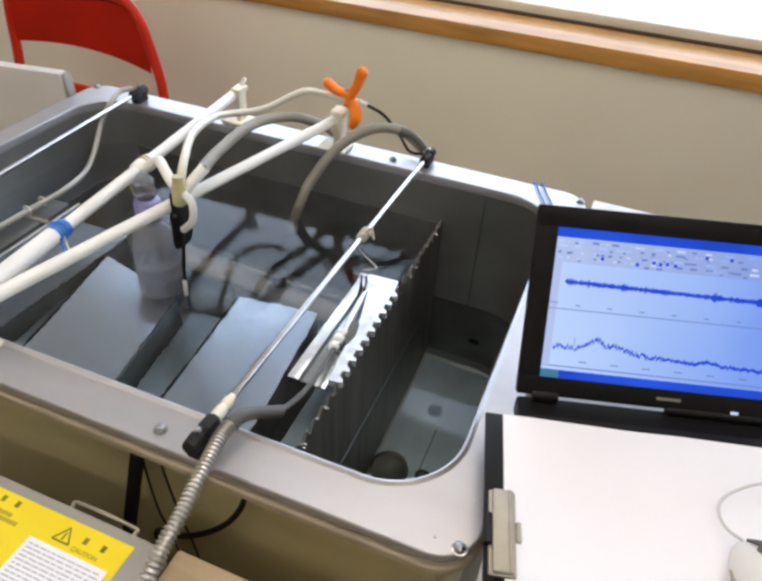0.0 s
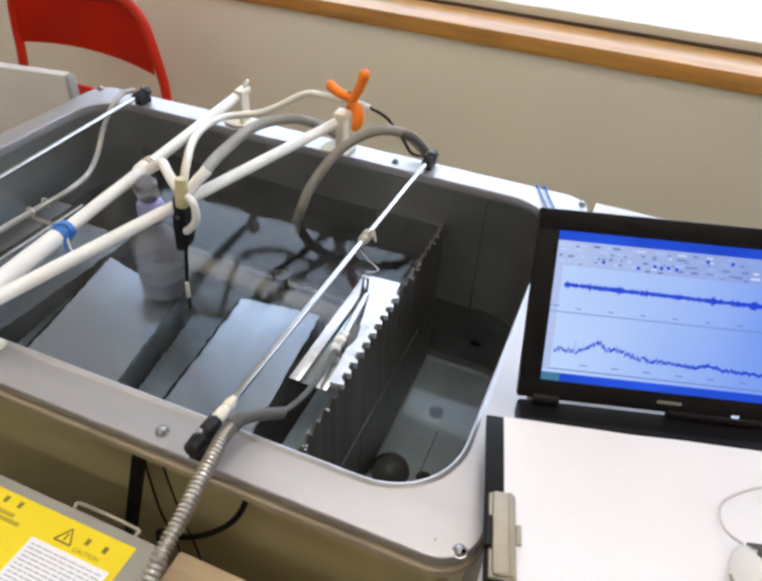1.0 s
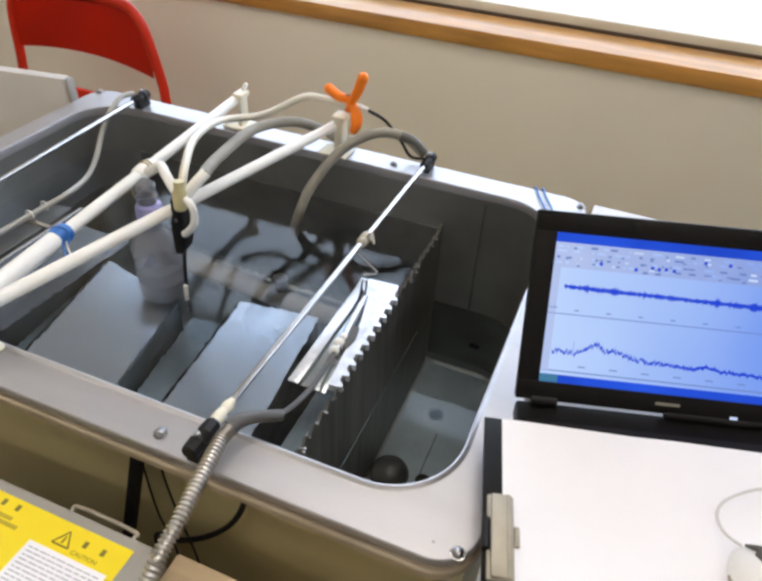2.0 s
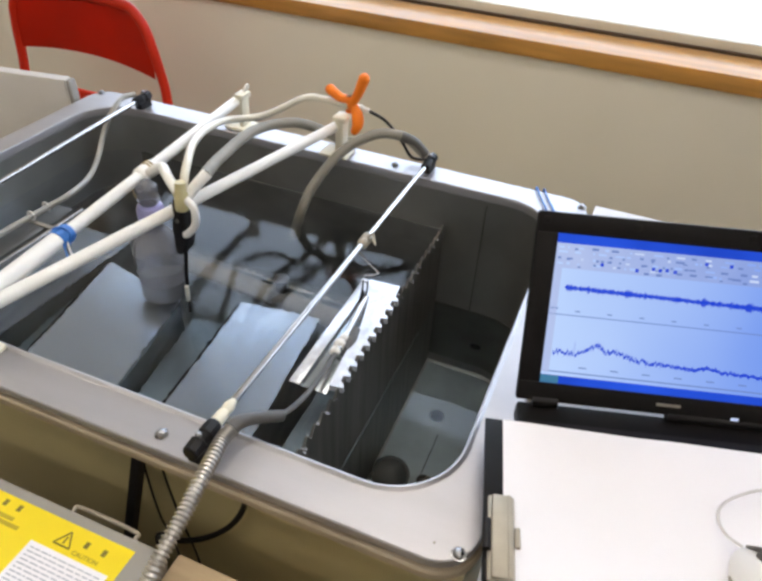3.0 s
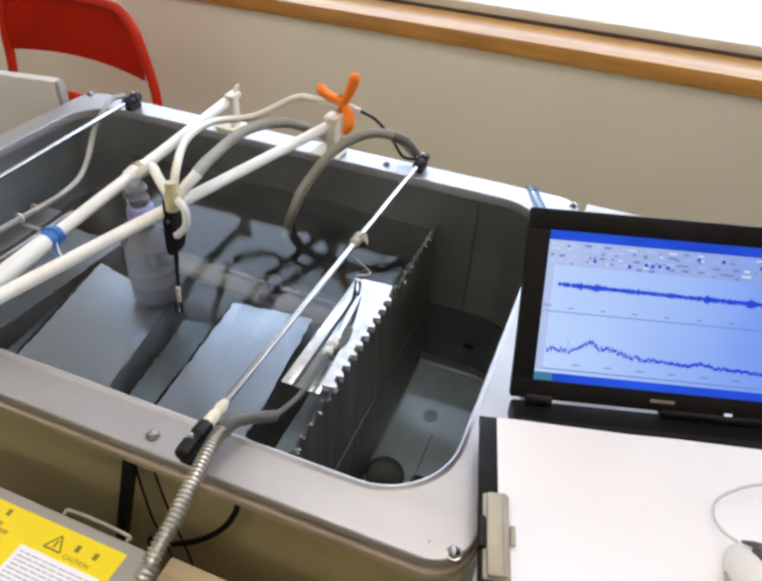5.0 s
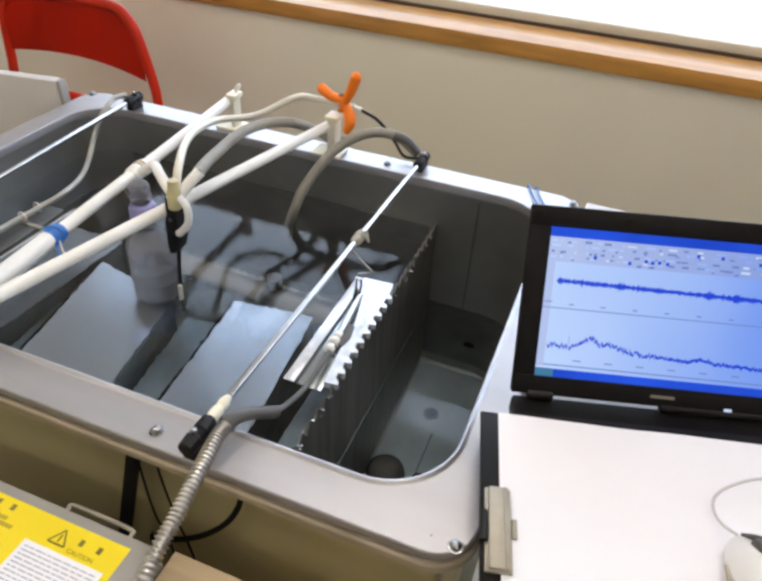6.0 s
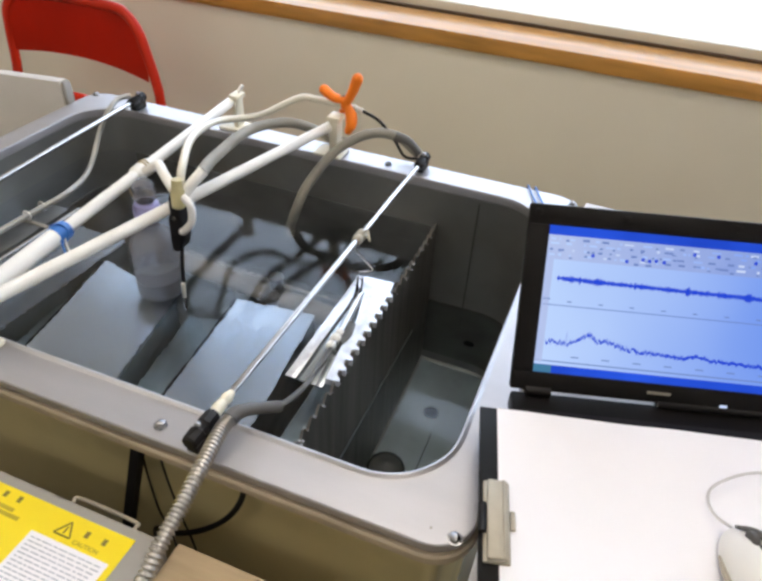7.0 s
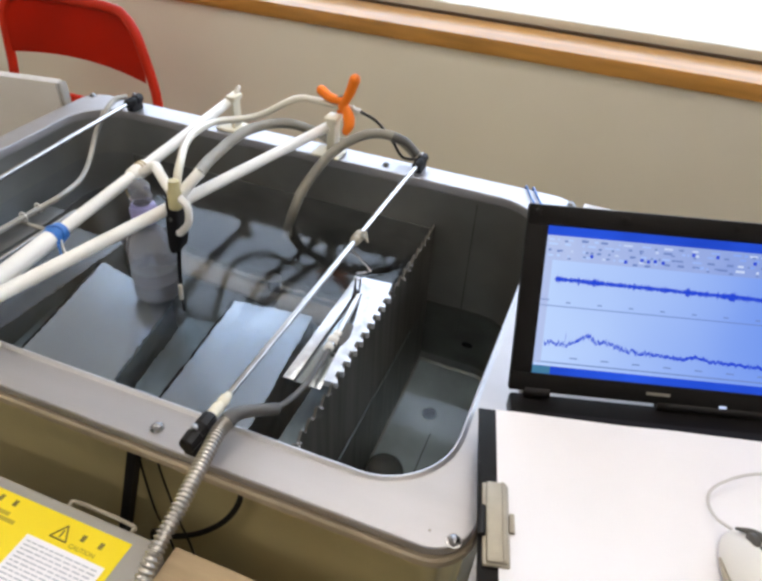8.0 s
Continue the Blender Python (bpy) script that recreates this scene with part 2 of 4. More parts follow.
def loft(loops, closed=False, cap=(False, False), bm=None):
    bm = bm or bmesh.new()
    vs = [[bm.verts.new(p) for p in lp] for lp in loops]
    pairs = list(zip(vs, vs[1:])) + ([(vs[-1], vs[0])] if closed else [])
    for a, b in pairs:
        for j in range(len(a)):
            k = (j + 1) % len(a)
            bm.faces.new((a[j], a[k], b[k], b[j]))
    if cap[0]:
        bm.faces.new(vs[0][::-1])
    if cap[1]:
        bm.faces.new(vs[-1])
    return bm


def ring_loops(specs):
    return [[(x, y, z) for x, y in outline(*s[:5])] for s in specs for z in (s[5],)]


def prism(pts, normal_from, thick):
    """A flat plate: polygon pts (3D) given a thickness along a vector."""
    bm = bmesh.new()
    a = [bm.verts.new(p) for p in pts]
    b = [bm.verts.new(Vector(p) + Vector(normal_from) * thick) for p in pts]
    bm.faces.new(a[::-1])
    bm.faces.new(b)
    for i in range(len(a)):
        j = (i + 1) % len(a)
        bm.faces.new((a[i], a[j], b[j], b[i]))
    return bm


# ---- the room ----
RIM = 0.85
WALL_Y = 1.75
X0, X1, Y0, CEIL = -3.0, 2.4, -2.6, 2.6
WIN = (-1.85, 2.2, 0.90, 2.12)


def room():
    struct("floor", box((X0 - 0.1, Y0 - 0.1, -0.1), (X1 + 0.1, WALL_Y + 0.2, 0)), "floor", "worn brown vinyl floor")
    struct("ceiling", box((X0 - 0.1, Y0 - 0.1, CEIL), (X1 + 0.1, WALL_Y + 0.2, CEIL + 0.1)), "ceiling", "pale ceiling boards")
    struct("wall_left", box((X0 - 0.1, Y0, 0), (X0, WALL_Y, CEIL)), "wall", "plain beige painted wall")
    struct("wall_right", box((X1, Y0, 0), (X1 + 0.1, WALL_Y, CEIL)), "wall", "plain beige painted wall")
    struct("wall_front", box((X0 - 0.1, Y0 - 0.1, 0), (X1 + 0.1, Y0, CEIL)), "wall", "plain beige painted wall")
    bm = box((X0 - 0.1, WALL_Y, 0), (X1 + 0.1, WALL_Y + 0.2, 0.8525))
    box((X0 - 0.1, WALL_Y, 0.8525), (WIN[0], WALL_Y + 0.2, WIN[3]), bm=bm)
    box((WIN[1], WALL_Y, 0.8525), (X1 + 0.1, WALL_Y + 0.2, WIN[3]), bm=bm)
    box((X0 - 0.1, WALL_Y, WIN[3]), (X1 + 0.1, WALL_Y + 0.2, CEIL), bm=bm)
    struct("wall_back", bm, "wall", "beige painted wall below a long window")
    struct("window_sill", box((WIN[0], WALL_Y - 0.012, 0.8555), (WIN[1], WALL_Y + 0.16, 0.897), 0.0015), "sill", "varnished wooden window sill", "sill")
    w = thing("window_1", pose(0, WALL_Y + 0.15, 0.9), "long window with cream frame, bright daylight outside", "window", kind="structure")
    y = WALL_Y + 0.150
    part("frame_rail", box((WIN[0], y, 0.8975), (WIN[1], y + 0.05, 0.927), 0.003), "frame", w)
    part("frame_rail", box((WIN[0], y, WIN[3] - 0.04), (WIN[1], y + 0.05, WIN[3]), 0.003), "frame", w)
    part("track", box((WIN[0], y - 0.012, 0.8975), (WIN[1], y - 0.0005, 0.9045), 0.001), "gap", w, "dark gap along the frame")
    for x in (WIN[0], WIN[1] - 0.045):
        part("mullion", box((x, y + 0.002, 0.928), (x + 0.045, y + 0.045, WIN[3] - 0.041), 0.002), "frame", w)
    for a, b in ((WIN[0] + 0.045, WIN[1] - 0.045),):
        p = part("pane", box((a, y + 0.02, 0.928), (b, y + 0.025, WIN[3] - 0.041)), "glass", w)
        p.visible_shadow = False
    struct("backdrop", box((-4.2, 2.6, 0.2), (4.0, 2.62, 3.2)), "outside", "bright overcast daylight outside the window", "backdrop")
    for x, yy in ((-1.9, 0.4), (-0.1, 1.05), (-1.5, -1.2), (0.6, -0.3)):
        lamp = thing("ceiling_light", pose(x, yy, CEIL), "long fluorescent ceiling light with white diffuser", "ceiling light", "ceiling lights")
        part("housing", box((x - 0.62, yy - 0.11, CEIL - 0.04), (x + 0.62, yy + 0.11, CEIL), 0.004), "white", lamp)
        part("diffuser", box((x - 0.60, yy - 0.09, CEIL - 0.055), (x + 0.60, yy + 0.09, CEIL - 0.0405), 0.004), "lamp", lamp)


# ---- the tank ----
OX0, OX1, OY0, OY1 = -1.045, 0.0, 0.337, 1.075
IX0, IX1, IY0, IY1 = -0.995, -0.046, 0.392, 1.016
LEVEL, LOW_LEVEL, FLOOR_Z = 0.761, 0.585, 0.34
PX = -0.238
HOLES = ((-0.169, 0.872), (-0.142, 0.722))


def tank():
    t = thing("water_tank", pose(-0.5, 0.7, 0), "stainless steel water tank with wide bolted rim and olive sides", "tank")
    o = lambda g, z: (OX0 + g, OY0 + g, OX1 - g, OY1 - g, 0.045 - g, z)
    i = lambda g, z: (IX0 - g, IY0 - g, IX1 + g, IY1 + g, 0.085 + g, z)
    part("rim", loft(ring_loops([i(0.0, RIM - 0.012), i(0.0, RIM + 0.0012), i(0.0008, RIM + 0.0032), i(0.0026, RIM + 0.0038), i(0.0044, RIM + 0.003), i(0.0060, RIM + 0.0004), i(0.0070, RIM), i(0.009, RIM), o(0.004, RIM), o(0.0012, RIM), o(0, RIM - 0.0015), o(0, RIM - 0.011), o(0.004, RIM - 0.012)]), closed=True), "steel", t, "brushed steel rim")
    part("flange", loft(ring_loops([o(-0.002, RIM - 0.0155), o(-0.004, RIM - 0.0175), o(-0.004, RIM - 0.027), o(0.0, RIM - 0.031), o(0.03, RIM - 0.031), o(0.03, RIM - 0.0155)]), closed=True), "beige", t, "beige metal trim under the rim")
    part("flange_lip", loft(ring_loops([o(0.0005, RIM - 0.0312), o(0.0, RIM - 0.033), o(0.003, RIM - 0.0375), o(0.0275, RIM - 0.0375), o(0.0275, RIM - 0.0312)]), closed=True), "lip", t, "dark brown lower lip of the trim")
    # Solid black strip fills the gap to make it look shaded.
    part("recess_shade", loft(ring_loops([o(0.006, RIM - 0.0122), o(0.006, RIM - 0.0153), o(0.026, RIM - 0.0153), o(0.026, RIM - 0.0122)]), closed=True), "black", t, "black strip standing in for shade under the rim")
    g = 0.0004
    part("basin", loft(ring_loops([i(0.02, RIM - 0.0125), i(-g, RIM - 0.0125), i(-g, FLOOR_Z + 0.02), i(-0.006, FLOOR_Z + 0.006), i(-0.02, FLOOR_Z)]), cap=(False, True)), "basin", t, "dull steel basin")
    # Floor coloured darker than the basin walls.
    part("floor_plate", box((IX0 + 0.004, IY0 + 0.004, FLOOR_Z + 0.0005), (PX - 0.004, IY1 - 0.004, FLOOR_Z + 0.004), 0.001), "darkened", t, "dark mottled steel floor plate")
    # Added plate makes the far wall darker below the water level.
    part("liner", box((IX0 + 0.082, IY1 - 0.0035, FLOOR_Z + 0.03), (PX - 0.003, IY1 - 0.0008, LEVEL - 0.002), 0.0005), "liner", t, "dark plate added over the wall below the water level")
    # Added band makes the basin wall darker up to the low level.
    part("dark_band", loft(ring_loops([i(-0.0008, FLOOR_Z + 0.03), i(-0.0025, FLOOR_Z + 0.03), i(-0.0025, LOW_LEVEL + 0.006), i(-0.0008, LOW_LEVEL + 0.006)]), closed=True), "liner", t, "dark band added round the basin up to the low water")
    part("weir_ledge", box((PX - 0.046, IY0 + 0.004, 0.690), (PX - 0.0032, 0.80, 0.696), 0.002), "ledge", t, "dull teal-stained ledge along the weir")
    part("side_panel", loft(ring_loops([o(0.028, RIM - 0.0315), o(0.028, 0.30), o(0.034, 0.292)]), cap=(False, True)), "panel", t, "olive painted outer panel")
    for x in (-0.9, -0.12):
        for y in (0.42, 1.0):
            part("leg", box((x - 0.025, y - 0.025, 0), (x + 0.025, y + 0.025, 0.292), 0.003), "panel", t)
    for x, y in ((-0.352, 0.356), (-0.015, 0.3535), (-0.353, 1.045), (-0.012, 1.052), (-0.69, 0.357), (-1.03, 1.055)):
        b = part("bolt", lathe([(0.0078, 0.0004), (0.0078, 0.0012), (0.006, 0.0014), (0.0056, 0.004), (0.004, 0.0056), (0.0005, 0.0062)], (x, y, RIM), seg=16), "bolt", t)
    part("spare_hole", lathe([(0.0014, 0.0), (0.0014, 0.0004), (0.0002, 0.0005)], (-0.040, 0.356, RIM), seg=10), "hose", t)
    # the weir: a plate with a row of teeth on its top edge
    pts, n = [(PX, IY0 - 0.0003, FLOOR_Z + 0.002), (PX, IY1 + 0.0003, FLOOR_Z + 0.002)], 28
    step = (IY1 - IY0) / n
    for k in range(n):
        y = IY1 - k * step
        pts += [(PX, y, LEVEL + 0.0005), (PX, y - step * 0.30, LEVEL + 0.0125), (PX, y - step * 0.45, LEVEL + 0.0130), (PX, y - step * 0.90, LEVEL + 0.0005)]
    pts[2] = (PX, IY1 + 0.0003, LEVEL + 0.0005)
    pts.append((PX, IY0 - 0.0003, LEVEL + 0.0005))
    part("weir_plate", prism(pts, (-1, 0, 0), 0.003), "weir", t, "upright plate with toothed top edge")
    part("seam", box((-0.1670, IY1 - 0.0042, LOW_LEVEL - 0.1), (-0.1655, IY1 - 0.0003, RIM - 0.02)), "liner", t)
    # Solid pale strip takes the place of the waterline's highlight.
    part("meniscus_glint", sweep([(PX + 0.0006, IY0 + 0.02, LOW_LEVEL + 0.0006), (PX + 0.0006, IY1 - 0.10, LOW_LEVEL + 0.0006)], 0.0007, 8), "ledge", t, "pale strip standing for the glint along the waterline")
    part("floor_plate", box((PX + 0.004, IY0 + 0.012, FLOOR_Z + 0.0003), (IX1 - 0.012, IY1 - 0.012, FLOOR_Z + 0.0028), 0.0005), "lowfloor", t, "blue-grey steel floor plate")
    part("seam", box((-0.153, IY0 + 0.03, FLOOR_Z + 0.0029), (-0.1515, 0.83, FLOOR_Z + 0.0036)), "hole", t)
    for x, y in HOLES:
        part("drain_hole", lathe([(0.0145, 0.0), (0.0145, 0.0015), (0.0115, 0.0018), (0.011, 0.0006), (0.0002, 0.0006)], (x, y, FLOOR_Z + 0.0029), seg=20), "hole", t)
    part("wall_port", lathe([(0.0115, 0.0), (0.0115, 0.0004), (0.0002, 0.0005)], (-0.142, IY1 - 0.0036, 0.455), (0, -1, 0), seg=20), "hole", t, "dark round port in the basin wall")
    part("strainer_dome", lathe([(0.036, 0.0), (0.036, 0.006), (0.033, 0.018), (0.025, 0.029), (0.012, 0.036), (0.0005, 0.038)], (-0.203, 0.712, FLOOR_Z), seg=24), "dome", t, "rounded dark strainer dome")
    return t


def ripples(x0, x1, y0, y1, z, step, amp, seed):
    """A water surface: a long swell with fine ripples on it."""
    rng = random.Random(seed)
    nx, ny = int((x1 - x0) / step) + 2, int((y1 - y0) / step) + 2
    gx, gy = np.meshgrid(np.linspace(x0, x1, nx), np.linspace(y0, y1, ny))
    h = np.full(gx.shape, float(z))
    for k in range(40):
        w = rng.uniform(0.006, 0.012) if k % 4 else rng.uniform(0.12, 0.30)
        a = rng.uniform(0, 2 * math.pi)
        h += amp * w / 0.06 * (1.0 if k % 4 else 0.6) * np.sin(2 * math.pi / w * (math.cos(a) * gx + math.sin(a) * gy) + rng.uniform(0, 6.28))
    co = np.stack((gx, gy, h), -1).reshape(-1, 3)
    i = np.arange(nx * ny).reshape(ny, nx)
    quads = np.stack((i[:-1, :-1], i[:-1, 1:], i[1:, 1:], i[1:, :-1]), -1).reshape(-1, 4)
    me = bpy.data.meshes.new("ripples")
    me.from_pydata(co.tolist(), [], quads.tolist())
    bm = bmesh.new()
    bm.from_mesh(me)
    bpy.data.meshes.remove(me)
    return bm


def water():
    up = tagged(part("water_surface", ripples(IX0 - 0.010, PX - 0.0015, IY0 - 0.012, IY1 + 0.012, 0, 0.0016, 0.000042, 5), "water", sheet=True), "rippled clear water in the main basin", "water", kind="structure")
    up.location = (0, 0, LEVEL)
    low = tagged(part("water_surface", ripples(PX - 0.0015, IX1 + 0.012, IY0 - 0.012, IY1 + 0.012, 0, 0.0022, 0.000016, 9), "low_water", sheet=True), "still shallow water behind the weir", "water", kind="structure")
    low.location = (0, 0, LOW_LEVEL)
    for w in (up, low):
        w.visible_shadow = False
    return up, low


PLATE_Z = 0.64


def sunk_block(corners, z0, z1, ragged=0.0, seed=0):
    """An upright block over four corners, its top outline made ragged."""
    rng = random.Random(seed)
    pts = []
    for i, a in enumerate(corners):
        a, b = Vector(a), Vector(corners[(i + 1) % 4])
        n = max(1, int((b - a).length / 0.007)) if ragged else 1
        side = Vector((b.y - a.y, a.x - b.x)).normalized()
        for k in range(n):
            p = a.lerp(b, k / n) + side * (rng.uniform(-ragged, ragged) if k else 0)
            pts.append((p.x, p.y, z0))
    return prism(pts, (0, 0, 1), z1 - z0)


def submerged():
    # far left, far right, near right, near left
    BLOCKS = (((-0.975, 0.80), (-0.785, 0.80), (-0.816, 0.408), (-0.975, 0.408)),
              ((-0.772, 0.730), (-0.606, 0.704), (-0.566, 0.408), (-0.721, 0.408)),
              ((-0.507, 0.744), (-0.370, 0.765), (-0.338, 0.408), (-0.482, 0.408)))
    for n, c in enumerate(BLOCKS):
        mid = sum((Vector(q) for q in c), Vector((0, 0))) / 4
        b = thing("steel_box", pose(mid.x, mid.y, FLOOR_Z), "flat-topped steel box under the water", "steel box", "boxes under water")
        lean = math.tan(radians(5)) if n == 1 else 0.0
        # Sides coloured darker than the cover, so their shade is in the material.
        part("shell", sunk_block(c, FLOOR_Z + 0.0042, PLATE_Z - 0.003 - lean * 0.12), "darkened", b)
        wide = [mid + (Vector(q) - mid) * 1.012 for q in c]
        top = sunk_block(wide, PLATE_Z - 0.0029, PLATE_Z, 0.0015, 40 + n)
        for v in top.verts:
            v.co.z -= (v.co.x - mid.x) * lean
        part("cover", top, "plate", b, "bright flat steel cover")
        fl, fr, nr, nl = (Vector(q) for q in c)
        if n:
            up = (mid.x - (fl.x + nl.x) / 2) * lean
            # Thin black strip drawn as the shadow line beside the cover.
            part("edge_shade", sunk_block([fl + Vector((-0.006, -0.002)), fl + Vector((-0.0012, -0.002)), nl + Vector((-0.0012, 0.004)), nl + Vector((-0.006, 0.004))], PLATE_Z - 0.012 + up, PLATE_Z - 0.001 + up, 0.0014, 60 + n), "hole", b, "black strip standing for the shadow line at the edge")
        if n == 1:
            part("side_band", sunk_block([fr + Vector((0.0002, -0.006)), fr + Vector((0.003, -0.006)), nr + Vector((0.003, 0.004)), nr + Vector((0.0002, 0.004))], 0.572, PLATE_Z - 0.0145), "ledge", b, "dull teal-stained side band")
            part("side_ledge", sunk_block([fl + Vector((-0.034, -0.012)), fl + Vector((-0.0005, -0.012)), nl + Vector((-0.0005, 0.004)), nl + Vector((-0.064, 0.004))], 0.580, 0.588, 0.001, 7), "ledge", b, "dull teal-stained side ledge")
        if n == 2:
            part("side_ledge", sunk_block([fl + Vector((-0.083, -0.03)), fl + Vector((-0.0005, -0.012)), nl + Vector((-0.0005, 0.004)), nl + Vector((-0.073, 0.004))], 0.562, 0.570, 0.001, 8), "ledge", b, "dull teal-stained side ledge")
    p = thing("drain_pipe", pose(-0.5, 0.85, 0.52), "pale plastic pipe lying under the water", "pipe")
    part("pipe", sweep([(-0.80, 0.868, 0.53), (-0.55, 0.855, 0.53), (-0.30, 0.84, 0.53)], 0.022), "hose", p)
    part("upright_stub", lathe([(0.0125, 0.0), (0.0125, 0.050), (0.0140, 0.052), (0.0140, 0.060), (0.0100, 0.061)], (-0.497, 0.862, 0.535), seg=16), "rubber", p, "dark upright stub")
    part("coupling", sweep([(-0.512, 0.853, 0.53), (-0.478, 0.851, 0.53)], 0.025), "rubber", p)
    for x in (-0.76, -0.34):
        part("foot", box((x - 0.01, 0.835, FLOOR_Z + 0.0042), (x + 0.01, 0.87, 0.515), 0.002), "hose", p)


room()
TANK = tank()
WATER, LOW_WATER = water()
submerged()


# ---- frame, rods, hoses over the tank ----
def steel_rod(x0, y0, z0, x1, y1, z1, label, r=0.0042):
    t = thing("steel_rod", pose(x0, y0, RIM), label, "rod", "rods across the tank")
    a, b = Vector((x0, y0, z0)), Vector((x1, y1, z1))
    d = (b - a).normalized()
    part("rod", sweep([a, b], r, 14), "chrome", t)
    for end, s in ((a, 1), (b, -1)):
        cap = part("end_cap", lathe([(0.0075, -0.002), (0.0095, 0.0), (0.0102, 0.015), (0.0082, 0.017), (0.0082, 0.025), (0.0098, 0.027), (0.0092, 0.042), (0.0072, 0.045)], end - d * s * 0.006, d * s, 8), "black", t, "black rubber end cap")
        part("screw", lathe([(0.0035, 0), (0.0035, 0.004), (0.002, 0.005)], end + d * s * 0.010 + Vector((0, 0, 0.0098)), (0, 0, 1), 10), "bolt", cap)
        part("foot", box((end.x - 0.007, end.y - 0.004 if s > 0 else end.y - 0.030, RIM + 0.0012), (end.x + 0.007, end.y + 0.030 if s > 0 else end.y + 0.004, z0 - 0.008), 0.001), "black", t)
    return t, a, d


def rods():
    t, a, d = steel_rod(-0.2985, 0.342, 0.869, -0.290, 1.068, 0.868, "thin polished steel rod with black end caps laid across the tank")
    part("ferrule", lathe([(0.0066, 0.038), (0.0070, 0.041), (0.0068, 0.054), (0.0052, 0.057), (0.0064, 0.061), (0.0064, 0.067), (0.0048, 0.071), (0.0043, 0.074)], a, d, 12), "cream", t, "cream plastic ferrule")
    c = a + d * 0.413
    part("collar", lathe([(0.0045, 0), (0.0075, 0.003), (0.0085, 0.009), (0.0065, 0.013), (0.0088, 0.018), (0.0085, 0.026), (0.0045, 0.031)], c, d, 14), "clip", t, "knotted wire collar")
    for k, (dx, dz) in enumerate(((0.016, 0.006), (0.013, -0.004))):
        part("wire_tail", sweep([c + d * (0.012 + 0.01 * k), c + d * 0.02 + Vector((dx * 0.6, 0, dz + 0.006)), c + d * (0.004 + 0.012 * k) + Vector((dx * 1.3, 0, dz))], 0.0016, 6), "clip", t)
    part("hook", sweep([(-0.293, 0.745, 0.865), (-0.286, 0.752, 0.85), (-0.279, 0.783, 0.81), (-0.279, 0.793, 0.797), (-0.288, 0.796, 0.788), (-0.302, 0.792, 0.785)], 0.0016, 8), "chrome", t, "bent wire hook")
    steel_rod(-0.868, 0.34, 0.874, -0.9035, 1.048, 0.872, "thin steel rod with black end caps over the tank's end")


def pvc_frame():
    t = thing("pipe_frame", pose(-0.6, 0.37, RIM), "cream plastic pipe frame forming a V over the tank", "pipe frame")
    a1, b1 = Vector((-0.6331, 0.3574, 0.903)), Vector((-0.6875, 1.081, 0.907))
    a2, b2 = Vector((-0.6223, 0.3693, 0.906)), Vector((-0.4628, 1.0492, 0.907))
    k = (b1 - a1)
    part("pipe", sweep([a1 + k * 0.25, b1], 0.0092, 18), "pvc", t)
    part("sleeve", sweep([a1, a1 + k * 0.27], 0.0125, 18), "white", t, "wider white pipe end")
    part("pipe", sweep([a2, b2], 0.0090, 18), "pvc", t)
    d1 = k.normalized()
    part("tape", lathe([(0.0132, -0.012), (0.0137, -0.010), (0.0139, 0.004), (0.0132, 0.011), (0.0127, 0.012)], a1 + k * 0.262, d1, 20), "blue", t, "blue adhesive tape band")
    part("cord", sweep([a1 + k * 0.262 + Vector((0.0145 * math.cos(q), 0.003 * math.sin(q * 2), 0.0145 * math.sin(q))) for q in [0.5 * j for j in range(14)]], 0.0016, 6, 3), "blue", t)
    for j in range(2):
        c = a1 + k * (0.245 + 0.01 * j)
        part("tie_tail", sweep([c + Vector((0.012, 0, 0)), c + Vector((0.02, -0.006, -0.012)), c + Vector((0.026 + 0.006 * j, -0.012, -0.02))], 0.0014, 6), "white" if j else "blue", t)
    part("joint", lathe([(0.0095, 0), (0.0125, 0.004), (0.013, 0.020), (0.0108, 0.026), (0.0125, 0.030), (0.012, 0.038), (0.0094, 0.042)], a1 + k * 0.505, d1, 18), "pvc", t, "cream pipe coupling")
    part("wrap", sweep([a1 + k * 0.535 + Vector((0.0130 * math.cos(q), 0.0011 * q, 0.0130 * math.sin(q))) for q in [0.6 * j for j in range(22)]], 0.0014, 6, 2), "string", t, "string wound round the pipe")
    # two stands on the far rim, one on the near rim
    for x, y, top, w in ((-0.684, 1.052, 0.918, 0.008), (-0.468, 1.036, 0.925, 0.013)):
        bm = box((x - 0.026, y - 0.022, RIM + 0.0015), (x + 0.030, y + 0.022, RIM + 0.007), 0.002)
        box((x + 0.006 - w * 0.3, y - 0.012, RIM + 0.006), (x + 0.006 + w, y + 0.014, top), 0.003, bm=bm)
        s = part("stand", bm, "cream", t, "cream plastic stand")
        part("stand_cap", box((x - 0.002, y - 0.014, top - 0.006), (x + 0.010 + w, y + 0.016, top + 0.004), 0.002), "cream", s)
    part("stand_pin", lathe([(0.004, 0), (0.0045, 0.01), (0.003, 0.016)], (-0.676, 1.060, 0.922), (0.4, 0.3, 0.8), 10), "pvc", t)
    bm = box((-0.665, 0.352, RIM + 0.0002), (-0.598, 0.388, RIM + 0.010), 0.0045, seg=3)
    box((-0.648, 0.355, RIM + 0.008), (-0.612, 0.375, 0.915), 0.003, bm=bm)
    part("stand", bm, "cream", t)


